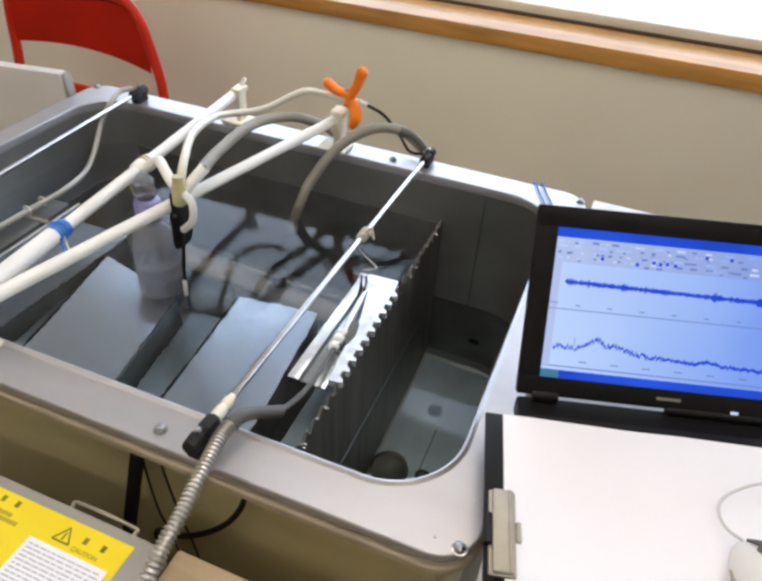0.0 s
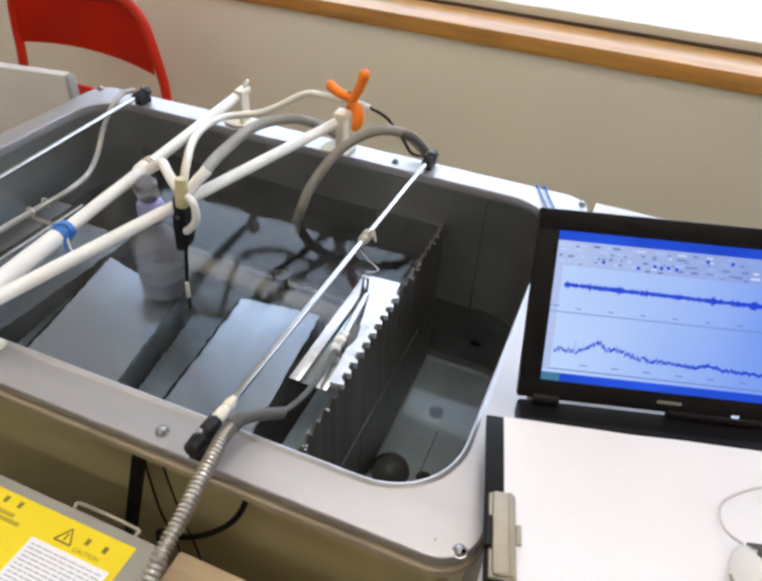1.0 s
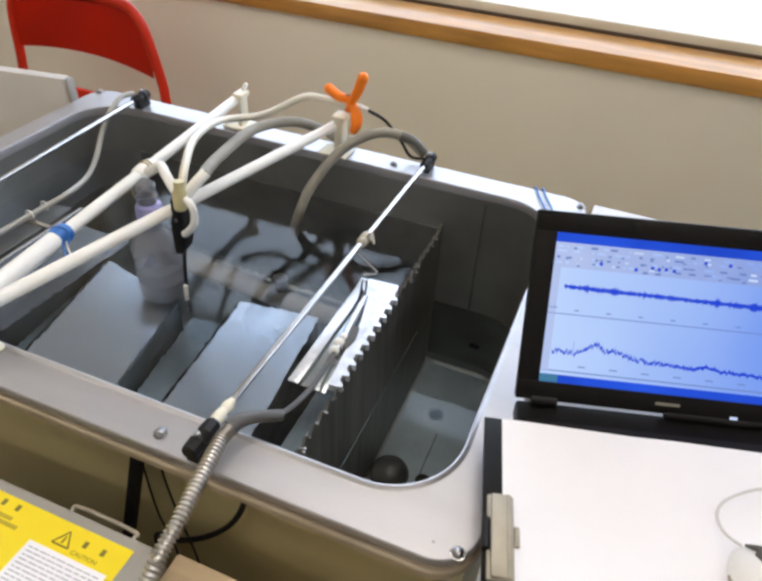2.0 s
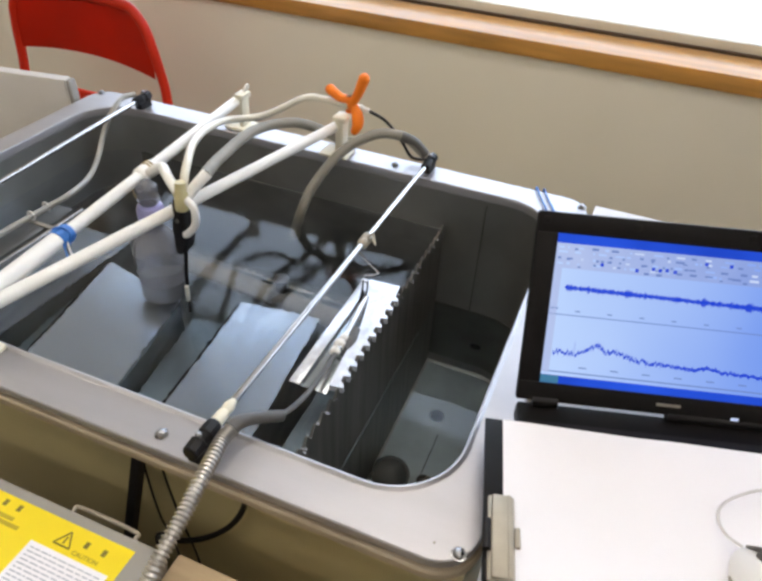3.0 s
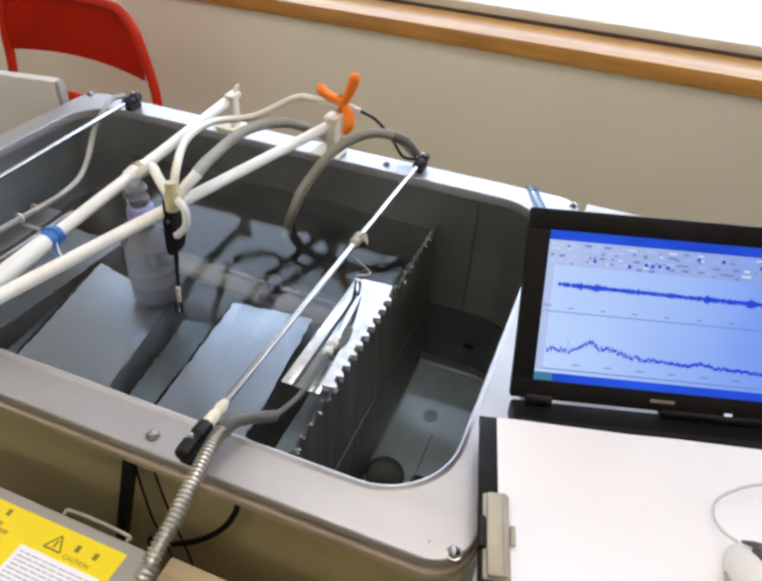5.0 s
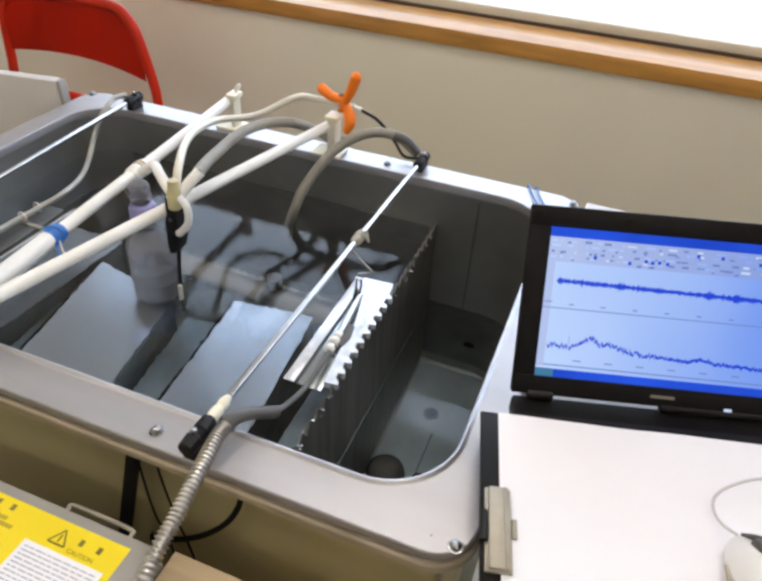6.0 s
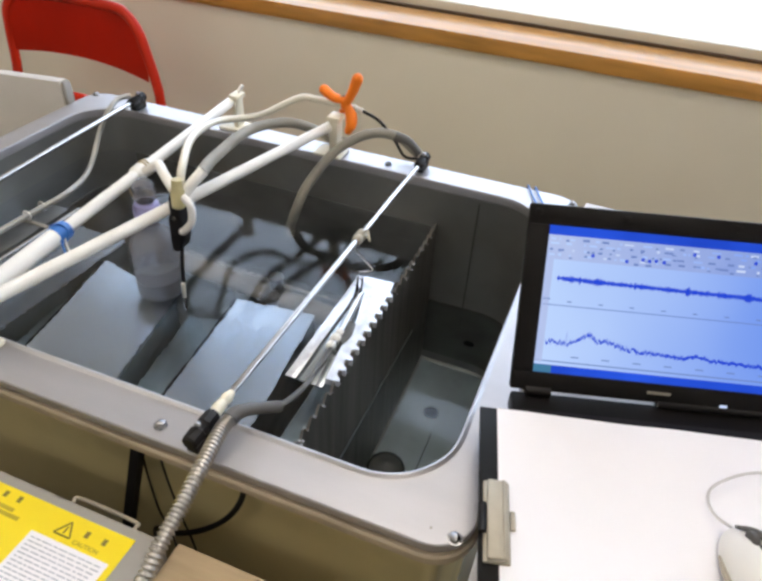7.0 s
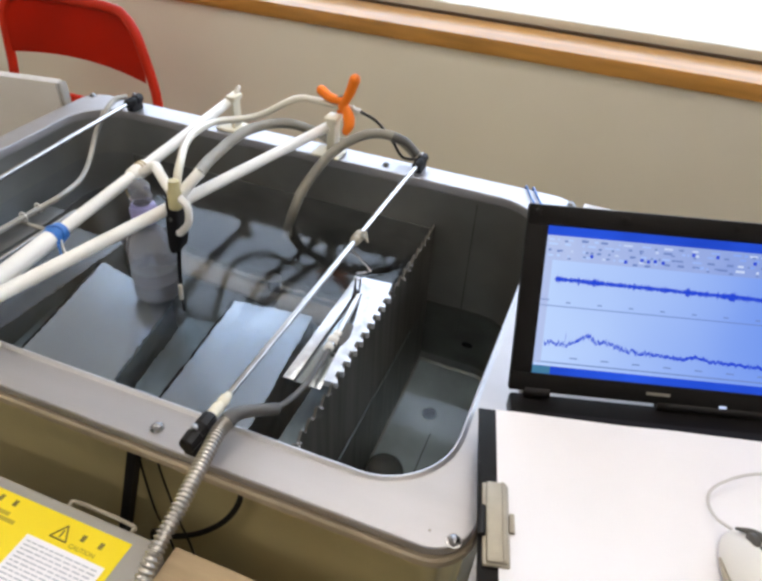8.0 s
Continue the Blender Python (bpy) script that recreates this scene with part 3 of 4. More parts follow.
def spring_clamp():
    t = thing("spring_clamp", pose(-0.44, 1.045, 0.92), "bright orange plastic spring clamp gripping a pipe stand", "clamp")
    part("jaw", sweep([(-0.430, 1.032, 0.905), (-0.426, 1.036, 0.918), (-0.430, 1.042, 0.934), (-0.440, 1.045, 0.950)], 0.0095, 12, ring=lambda i, s: 0.75 + 0.4 * math.sin(min(1, s / 0.045) * 3.0), dome=True), "orange", t)
    part("jaw", sweep([(-0.452, 1.060, 0.925), (-0.450, 1.056, 0.938), (-0.444, 1.050, 0.950)], 0.008, 12), "orange", t)
    part("handle", sweep([(-0.438, 1.045, 0.946), (-0.448, 1.045, 0.956), (-0.464, 1.046, 0.957), (-0.477, 1.047, 0.962), (-0.486, 1.047, 0.968)], 0.0088, 12, ring=lambda i, s: 0.8 + 5 * s, dome=True), "orange", t)
    part("handle", sweep([(-0.444, 1.044, 0.946), (-0.436, 1.044, 0.960), (-0.428, 1.044, 0.976), (-0.423, 1.044, 0.990), (-0.419, 1.044, 1.001)], 0.0086, 12, ring=lambda i, s: 0.85 + 5 * s, dome=True), "orange", t)
    part("spring", sweep([(-0.455, 1.043, 0.960), (-0.446, 1.043, 0.965), (-0.434, 1.043, 0.966)], 0.0022, 8), "chrome", t)


def hoses():
    t = thing("drain_hose", pose(-0.5, 0.931, LEVEL), "grey rubber hose arching from the rod into the water", "hose", "grey hoses")
    part("hose", sweep([(-0.500, 0.925, 0.69), (-0.499, 0.926, 0.72), (-0.492, 0.922, 0.755), (-0.478, 0.915, 0.792), (-0.466, 0.94, 0.833), (-0.435, 0.99, 0.883), (-0.387, 1.03, 0.910), (-0.339, 1.05, 0.906), (-0.301, 1.06, 0.876)], 0.0088, 14), "hose", t)
    # Slightly thicker, darker section over the hose's far end.
    part("dark_end", sweep([(-0.345, 1.048, 0.908), (-0.322, 1.055, 0.898), (-0.301, 1.06, 0.876)], 0.0091, 14), "rubber", t, "darker end section of the hose")
    t = thing("supply_hose", pose(-0.5, 1.055, RIM), "grey rubber hose rising from the pipe joint to the far rim", "hose", "grey hoses")
    part("hose", sweep([(-0.517, 0.70, 0.955), (-0.542, 0.78, 0.943), (-0.561, 0.91, 0.929), (-0.536, 1.0, 0.912), (-0.500, 1.055, 0.880), (-0.478, 1.072, 0.8605), (-0.45, 1.0785, 0.8605)], 0.0088, 14), "hose", t)
    part("stub", sweep([(-0.531, 0.672, 0.931), (-0.5215, 0.690, 0.947), (-0.514, 0.704, 0.958)], 0.0084, 14), "pvc", t, "pale plastic stub")
    t = thing("air_tube", pose(-0.53, 0.667, 0.94), "milky silicone tube running from the joint to the clamp", "tube")
    part("tube", sweep([(-0.533, 0.667, 0.936), (-0.546, 0.70, 0.963), (-0.599, 0.80, 0.952), (-0.642, 0.93, 0.919), (-0.596, 1.0, 0.913), (-0.531, 1.03, 0.948), (-0.500, 1.045, 0.947), (-0.462, 1.05, 0.943), (-0.422, 1.05, 0.943)], 0.0062, 12), "tube", t)
    part("plug", sweep([(-0.424, 1.05, 0.943), (-0.410, 1.051, 0.941)], 0.0048, 10), "white", t)
    part("cable", sweep([(-0.412, 1.051, 0.941), (-0.381, 1.06, 0.924), (-0.351, 1.066, 0.890), (-0.330, 1.068, 0.862), (-0.302, 1.07, 0.862)], 0.0030, 8), "black", t, "thin black cable")
    t = thing("side_tube", pose(-0.9, 0.9, RIM), "pale tube bent from the rod down into the water", "tube")
    part("tube", sweep([(-0.907, 1.02, 0.884), (-0.917, 0.995, 0.884), (-0.914, 0.96, 0.872), (-0.924, 0.935, 0.835), (-0.912, 0.89, 0.798), (-0.894, 0.84, 0.786), (-0.880, 0.775, 0.788), (-0.891, 0.731, 0.782), (-0.899, 0.645, 0.780), (-0.905, 0.50, 0.780)], 0.0052, 10), "tarnish", t)
    for y in (0.70, 0.735):
        part("cable_tie", sweep([(-0.896 + 0.008 * math.cos(q), y, 0.781 + 0.008 * math.sin(q)) for q in [0.5 * j for j in range(14)]], 0.0015, 6, 2), "white", t)


def probe():
    t = thing("water_probe", pose(-0.54, 0.667, 0.93), "black sensor probe hanging by a yellowed joint into the water", "probe")
    part("joint", lathe([(0.0075, -0.022), (0.0098, -0.020), (0.0105, 0.004), (0.0085, 0.008), (0.0078, 0.022)], (-0.5345, 0.665, 0.935), (0.0, 0.1, 1), 14), "amber", t, "yellowed plastic T joint")
    part("arm", sweep([(-0.535, 0.667, 0.930), (-0.556, 0.678, 0.938), (-0.580, 0.695, 0.944), (-0.605, 0.716, 0.940), (-0.632, 0.718, 0.922)], 0.0076, 12), "pvc", t)
    bm = loft([[(x, y, z) for x, y in outline(cx - w, 0.656, cx + w, 0.680, 0.005, 4)] for cx, w, z in ((-0.5395, 0.0085, 0.927), (-0.5395, 0.0095, 0.905), (-0.5415, 0.0120, 0.890), (-0.5425, 0.0125, 0.862), (-0.5450, 0.0105, 0.845), (-0.5480, 0.006, 0.836))], cap=(True, True))
    part("grip", bm, "black", t, "black plastic grip")
    part("button", lathe([(0.003, 0), (0.003, 0.002), (0.001, 0.003)], (-0.5405, 0.656, 0.897), (0, -1, 0), 10), "rubber", t)
    part("lead", sweep([(-0.527, 0.665, 0.932), (-0.513, 0.662, 0.922), (-0.513, 0.660, 0.897), (-0.527, 0.658, 0.878), (-0.532, 0.658, 0.876)], 0.0056, 10), "white", t, "white plastic lead")
    part("needle", sweep([(-0.544, 0.667, 0.838), (-0.5445, 0.660, 0.79), (-0.5445, 0.655, 0.70)], 0.0030, 10, ring=lambda i, s: 1.15 - 3 * s), "black", t)
    part("tip", sweep([(-0.5425, 0.6545, 0.778), (-0.5425, 0.653, 0.745)], 0.0034, 10), "tube", t)


def bottle():
    t = thing("plastic_bottle", pose(-0.632, 0.703, 0.66), "clear plastic bottle with violet cap hung in the water by string", "bottle")
    c = (-0.630, 0.703, 0.650)
    prof = [(0.012, 0.004), (0.024, 0.0), (0.033, 0.006), (0.0385, 0.016), (0.0385, 0.100), (0.0375, 0.104), (0.0385, 0.108), (0.0385, 0.150), (0.033, 0.164), (0.024, 0.174), (0.0150, 0.180), (0.0140, 0.215)]
    part("bottle_body", lathe(prof, c, seg=28), "frosted", t)
    part("liquid", lathe([(0.011, 0.006), (0.023, 0.002), (0.032, 0.008), (0.037, 0.018), (0.037, 0.066), (0.0, 0.0661)], c, seg=28), "hose", t, "cloudy grey filling")
    part("cap", lathe([(0.0190, 0.196), (0.0212, 0.198), (0.0212, 0.218), (0.0185, 0.225), (0.0135, 0.227)], c, seg=22), "purple", t, "violet screw cap")
    part("foil", lathe([(0.013, 0.227), (0.0185, 0.236), (0.0140, 0.246), (0.0175, 0.256), (0.0080, 0.266)], c, seg=9), "frosted", t, "crumpled cloudy film")
    part("string", sweep([(-0.656, 0.700, 0.900), (-0.652, 0.700, 0.885), (-0.646, 0.702, 0.868)], 0.0012, 6), "string", t)
    part("string", sweep([(-0.650, 0.716, 0.900), (-0.642, 0.721, 0.885), (-0.634, 0.7195, 0.868)], 0.0012, 6), "string", t)


def trays():
    t = thing("probe_tray", pose(-0.27, 0.67, LEVEL), "bright metal tray hung on the weir with a clipped sensor", "tray")
    part("strip", box((-0.3085, 0.553, 0.765), (-0.2925, 0.797, 0.7675), 0.0006), "glint", t, "bright flat strip")
    rng = random.Random(8)
    edge = [(-0.2925, 0.800, 0.7645), (-0.2925, 0.770, 0.7645), (-0.277, 0.755, 0.7645), (-0.262, 0.690, 0.7645), (-0.258, 0.62, 0.7645), (-0.252, 0.562, 0.7645)]
    step = (IY1 - IY0) / 28
    for k in range(10):
        y = IY1 - (19 - k + 0.915) * step
        # White tongues shaped after lit water running through the notches.
        edge += [(-0.2420, y - 0.009, 0.7645), (-0.2325, y - 0.0065 + rng.uniform(-0.001, 0.001), 0.7645), (-0.2335, y - 0.003, 0.7645), (-0.2410, y + 0.003 + rng.uniform(-0.001, 0.001), 0.7645)]
    edge.append((-0.2440, 0.803, 0.7645))
    part("strip", prism(edge, (0, 0, 1), 0.0105), "glint", t, "bright strip with white tongues for lit water over the weir")
    part("groove", box((-0.2924, 0.556, 0.7595), (-0.2540, 0.796, 0.7625), 0.0005), "plate", t, "wet groove between the strips")
    part("end_strip", box((-0.310, 0.7975, 0.762), (-0.2445, 0.8055, 0.769), 0.0008), "glint", t)
    sensor = part("sensor", sweep([(-0.270, 0.618, 0.776), (-0.2725, 0.66, 0.776), (-0.2785, 0.725, 0.776), (-0.2815, 0.755, 0.774)], 0.0052, 12), "chrome", t, "slim steel sensor")
    for y, r in ((0.622, 0.0072), (0.638, 0.0085), (0.652, 0.0065)):
        part("bead", lathe([(r * 0.6, -0.006), (r, -0.003), (r, 0.004), (r * 0.6, 0.007)], (-0.2718, y, 0.777), (-0.05, 1, 0), 14), "pvc", sensor)
    part("sleeve", sweep([(-0.265, 0.635, 0.7715), (-0.262, 0.655, 0.772), (-0.266, 0.68, 0.7715)], 0.0085, 10), "rubber", t, "crinkled dark sleeve")
    part("lead", sweep([(-0.247, 0.425, 0.857), (-0.249, 0.458, 0.836), (-0.258, 0.515, 0.802), (-0.264, 0.56, 0.787), (-0.268, 0.60, 0.779), (-0.270, 0.622, 0.777)], 0.0038, 10), "rubber", t, "grey sensor lead")
    for dx in (-0.006, 0.002):
        part("wire_clip", sweep([(-0.282 + dx, 0.742, 0.7685), (-0.284 + dx, 0.755, 0.780), (-0.291 + dx, 0.778, 0.784), (-0.294 + dx, 0.784, 0.778), (-0.286 + dx, 0.765, 0.7685)], 0.0015, 8), "black", t, "bent wire clip")
    t = thing("float_bar", pose(-0.88, 0.6, LEVEL), "flat grey metal bar with a thin rod at the water's edge", "metal bar")
    part("bar", box((-0.914, 0.405, 0.752), (-0.866, 0.765, 0.7675), 0.002), "liner", t)
    part("rod", sweep([(-0.852, 0.40, 0.768), (-0.850, 0.77, 0.768)], 0.0034, 10), "chrome", t)
    for y in (0.45, 0.70):
        part("bracket", box((-0.9145, y - 0.004, 0.7665), (-0.849, y + 0.004, 0.7695), 0.0008), "hose", t)
    # white beads in the weir's notches, painted glints of the water there
    rng = random.Random(4)
    bm = bmesh.new()
    n = 28
    step = (IY1 - IY0) / n
    for k in range(n):
        y = IY1 - (k + 0.915) * step
        if y < IY0 + 0.02:
            continue
        for j in range(3):
            r = rng.uniform(0.0006, 0.0016)
            m = Matrix.Translation((PX + rng.uniform(-0.006, 0.004), y + rng.uniform(-0.004, 0.004), LEVEL + 0.001 + rng.uniform(-0.001, 0.002))) @ Matrix.Diagonal((1.5, 1.0, 0.6, 1))
            bmesh.ops.create_icosphere(bm, subdivisions=2, radius=r, matrix=m)
    part("overflow_glints", bm, "glint", TANK, "white beads standing for glints of water on the teeth", kind="stuff")


def metal_hose():
    t = thing("metal_hose", pose(-0.27, 0.34, RIM), "corrugated flexible steel hose with grey sleeve over the rim", "hose")
    pts = [(-0.2745, 0.378, 0.8755), (-0.276, 0.360, 0.8745), (-0.272, 0.331, 0.873), (-0.268, 0.301, 0.870), (-0.265, 0.271, 0.864), (-0.265, 0.243, 0.855), (-0.264, 0.214, 0.841), (-0.266, 0.184, 0.812), (-0.268, 0.160, 0.76), (-0.268, 0.15, 0.66), (-0.268, 0.15, 0.40), (-0.268, 0.14, 0.012)]
    part("corrugated_tube", sweep(pts, 0.0085, 14, 26, ring=lambda i, s: 1.0 if i % 4 < 2 else 0.74), "flex", t, smooth=60)
    part("sleeve", sweep([(-0.2748, 0.376, 0.8755), (-0.272, 0.388, 0.8755), (-0.262, 0.406, 0.868), (-0.246, 0.430, 0.854)], 0.0074, 14, ring=lambda i, s: 1.25 - min(0.3, s * 14)), "rubber", t, "grey rubber sleeve")


def blue_wire():
    t = thing("blue_wire", pose(-0.08, 1.04, RIM), "thin blue wire looped over the tank's far rim", "wire")
    for x in (-0.096, -0.083):
        part("strand", sweep([(x - 0.004, 1.083, 0.80), (x - 0.001, 1.0835, 0.84), (x, 1.079, 0.8535), (x + 0.012, 1.05, 0.8535), (x + 0.029, 1.014, 0.8535), (x + 0.030, 1.011, 0.845), (x + 0.030, 1.0105, 0.80)], 0.0017, 8), "blue", t)


# ---- the laptop and what lies on it ----
LW, LH, LREC = 0.333, 0.209, radians(31.4)
LB, LT, LBOT = 0.0234, 0.0225, 0.0218
LAPTOP_AT = pose(-0.0104, 0.5389, 0.8837, 0, 0, 16.3)
BURSTS = []


def lid(u, v, w=0.0):
    """A point of the lid: along the hinge, up the lid, out of the screen."""
    return Vector((u, v * math.sin(LREC) - w * math.cos(LREC), v * math.cos(LREC) + w * math.sin(LREC)))


def lid_box(u0, v0, u1, v1, w0, w1, bevel=0.0):
    m = Matrix((lid(1, 0), lid(0, 1), lid(0, 0, 1))).transposed().to_4x4()
    return box((u0, v0, w0), (u1, v1, w1), bevel, m=m)


def stroke(pts, half, w):
    """A drawn line on the screen."""
    bm = bmesh.new()
    up = [bm.verts.new(lid(u, v + h, w)) for (u, v), h in zip(pts, half)]
    dn = [bm.verts.new(lid(u, v - h, w)) for (u, v), h in zip(pts, half)]
    for i in range(len(pts) - 1):
        bm.faces.new((dn[i], dn[i + 1], up[i + 1], up[i]))
    return bm


def laptop():
    t = thing("laptop", LAPTOP_AT, "open black laptop showing blue waveforms on its screen", "laptop")
    base = part("base", box((0.002, -0.235, -0.0295), (LW - 0.002, 0.004, -0.006), 0.004), "bezel", t, own=True)
    part("keyboard_deck", box((0.012, -0.215, -0.0058), (LW - 0.012, -0.025, -0.0045), 0.0008), "black", base, own=True)
    for u0, u1 in ((0.018, 0.046), (LW - 0.046, LW - 0.018)):
        part("hinge", sweep([(u0, 0.002, -0.001), (u1, 0.002, -0.001)], 0.0065, 14), "black", t, own=True)
    part("hinge_bar", sweep([(0.165, 0.002, -0.002), (LW - 0.05, 0.002, -0.002)], 0.0060, 14), "black", t, own=True)
    shell = part("lid_shell", lid_box(0, 0, LW, LH, -0.009, -0.0005, 0.003), "bezel", t, own=True)
    s0, s1, v0, v1 = LB, LW - LB, LBOT, LH - LT
    for n, a in enumerate(((0.0006, 0.0006, LW - 0.0006, v0), (0.0006, v1, LW - 0.0006, LH - 0.0006), (0.0006, v0 + 0.0001, s0, v1 - 0.0001), (s1, v0 + 0.0001, LW - 0.0006, v1 - 0.0001))):
        part("bezel", lid_box(*a, -0.0004, 0.0022, 0.0008), "bezel", shell, own=True)
    for u in (0.010, 0.105, 0.225, LW - 0.012):
        part("bumper", lid_box(u - 0.004, LH - 0.013, u + 0.004, LH - 0.006, 0.0022, 0.0036, 0.0008), "bezel", shell, own=True)
    part("maker_mark", lid_box(LW / 2 - 0.015, 0.0098, LW / 2 + 0.011, 0.0130, 0.00225, 0.0026), "hose", shell, "small grey maker's mark", own=True)
    part("status_light", lid_box(0.232, 0.0025, 0.240, 0.0055, 0.00225, 0.0029), "scr_white", shell, "small lit indicator", own=True)
    # the screen's picture
    S = s1 - s0
    H = v1 - v0
    X = lambda f: s0 + f * S
    Y = lambda f: v1 - f * H
    screen = part("screen", lid_box(s0, v0, s1, v1, -0.0004, 0.0), "scr", t, "lit blue-white screen with two waveforms", own=True)

    def patch(f0, g0, f1, g1, material, name="pixel_bar", lift=0.0002):
        part(name, lid_box(X(f0), Y(g1), X(f1), Y(g0), 0.0, lift), material, screen, own=True)

    patch(0, 0, 1, 0.062, "scr_blue", "title_bar")
    patch(0, 0.0625, 1, 0.225, "scr_bar", "toolbar")
    patch(0, 0.945, 1, 1, "scr_blue", "task_bar")
    patch(0, 0.947, 0.07, 0.999, "scr_green", "start_button", 0.0003)
    patch(0.0, 0.2255, 0.03, 0.93, "scr_bar", "scale_strip")
    rng = random.Random(12)
    for g0, g1 in ((0.078, 0.094), (0.108, 0.124), (0.150, 0.166), (0.182, 0.200)):
        f = 0.01
        while f < 0.95:
            d = rng.uniform(0.006, 0.035)
            patch(f, g0 + rng.uniform(0, 0.006), min(f + d, 0.99), g1, rng.choice(("scr_white", "scr", "scr", "scr_line")), lift=0.0003)
            f += d + rng.uniform(0.006, 0.05)
    for k in range(34):
        f, g = rng.uniform(0.02, 0.95), rng.choice((0.09, 0.125, 0.155, 0.185, 0.205))
        patch(f, g, f + rng.uniform(0.006, 0.02), g + rng.uniform(0.008, 0.016), "scr_line", lift=0.0004)
    for f, g in ((0.17, 0.17), (0.36, 0.165), (0.385, 0.17), (0.41, 0.165), (0.44, 0.17), (0.30, 0.185), (0.55, 0.10), (0.64, 0.10), (0.78, 0.12)):
        patch(f, g, f + 0.012, g + 0.022, "scr_trace", lift=0.0004)
    patch(0.0, 0.530, 1, 0.536, "scr_line", "rule_line")
    patch(0.0, 0.915, 1, 0.923, "scr_line", "rule_line")
    for k in range(8):
        patch(0.1 + 0.12 * k, 0.50, 0.118 + 0.12 * k, 0.508, "scr_line")
        patch(0.14 + 0.12 * k, 0.875, 0.17 + 0.12 * k, 0.883, "scr_line")
    patch(0.004, 0.49, 0.035, 0.498, "scr_line")
    # the lower curve
    pts = []
    for k in range(300):
        f = 0.035 + 0.955 * k / 299
        g = 0.785 - 0.025 * max(0, 1 - abs(f - 0.28) / 0.1)
        g -= 0.072 * max(0, 1 - abs(f - 0.195) / 0.06) ** 1.3 + 0.018 * max(0, 1 - abs(f - 0.27) / 0.02)
        g -= (0.07 if abs(f - 0.115) < 0.0018 else 0) + 0.02 * max(0, 1 - abs(f - 0.62) / 0.05)
        g += 0.022 * min(1, max(0, (f - 0.28) / 0.25)) + 0.012 * min(1, max(0, (f - 0.6) / 0.3))
        g += rng.uniform(-0.018, 0.018) * (1.0 if f < 0.45 else 0.5)
        pts.append((X(f), Y(g)))
    part("spectrum_curve", stroke(pts, [rng.uniform(0.0010, 0.0024) for k in range(300)], 0.0006), "scr_trace", screen, "jagged dark blue curve", own=True)
    pts = [(X(0.05 + 0.945 * k / 520), Y(0.350 + 0.018 * k / 520) + rng.uniform(-0.0006, 0.0006)) for k in range(521)]
    part("wave_line", stroke(pts, [rng.uniform(0.0010, 0.0030) * rng.choice((1, 1, 1, 1.5)) for k in pts], 0.0006), "scr_trace", screen, "dark blue sound wave", own=True)
    for c, width, amp in ((0.10, 0.030, 0.0042), (0.24, 0.05, 0.0046), (0.36, 0.04, 0.0030), (0.47, 0.05, 0.0034), (0.58, 0.035, 0.0052), (0.66, 0.05, 0.0032), (0.76, 0.06, 0.0046), (0.88, 0.05, 0.0036)):
        n = 40
        ps = [(X(c - width / 2 + width * k / n), Y(0.350 + 0.018 * c) + rng.uniform(-0.0005, 0.0005)) for k in range(n + 1)]
        hs = [max(0.0004, 1.4 * amp * math.sin(math.pi * k / n) * rng.uniform(0.25, 1.0)) for k in range(n + 1)]
        BURSTS.append(part("wave_burst", stroke(ps, hs, 0.0007 + 0.00002 * len(BURSTS)), "scr_trace", screen, own=True))
    return t


def clipboard():
    at = pose(-0.034, 0.497, 0.8815, 0, 0, 14.5)
    t = thing("clipboard", at, "black clipboard with metal clip lying on the laptop", "clipboard")
    part("board", box((0, -0.243, 0), (0.335, 0.0, 0.0035), 0.0015), "bezel", t, own=True)
    bm = box((0.004, -0.186, 0.0036), (0.0285, -0.100, 0.0075), 0.0015)
    box((0.007, -0.185, 0.007), (0.0265, -0.101, 0.0125), 0.0025, bm=bm)
    c = part("clip", bm, "clip", t, "tarnished metal clip", own=True)
    part("clip_ridge", box((0.0215, -0.184, 0.0120), (0.0235, -0.102, 0.0140), 0.0008), "clip", c, own=True)
    part("clip_hinge", sweep([(0.003, -0.158, 0.0085), (0.003, -0.128, 0.0085)], 0.0038, 10), "black", c, "dark hinge barrel", own=True)
    part("clip_lip", box((0.0286, -0.152, 0.005), (0.0335, -0.132, 0.0085), 0.001), "clip", c, own=True)
    p = tagged(new("paper_sheets"), "stack of blank white paper held on the clipboard", "paper")
    p.matrix_basis = at
    WORLD[p.name] = at.inverted()
    bm = bmesh.new()
    nx, ny = 24, 16
    f = lambda i, j: (0.0185 + 0.305 * i / nx, -0.002 - 0.238 * j / ny + 0.0002 * math.sin(i), 0.0052 + 0.003 * (i / nx) ** 2 + 0.0006 * math.sin(i * 0.5 + j * 0.3))
    g = [[bm.verts.new(f(i, j)) for i in range(nx + 1)] for j in range(ny + 1)]
    for a, b in zip(g, g[1:]):
        for i in range(nx):
            bm.faces.new((a[i], a[i + 1], b[i + 1], b[i]))
    top = part("top_sheet", bm, "paper", p, own=True)
    part("under_sheets", box((0.020, -0.240, 0.0036), (0.322, -0.0035, 0.0046)), "paper", p, own=True)


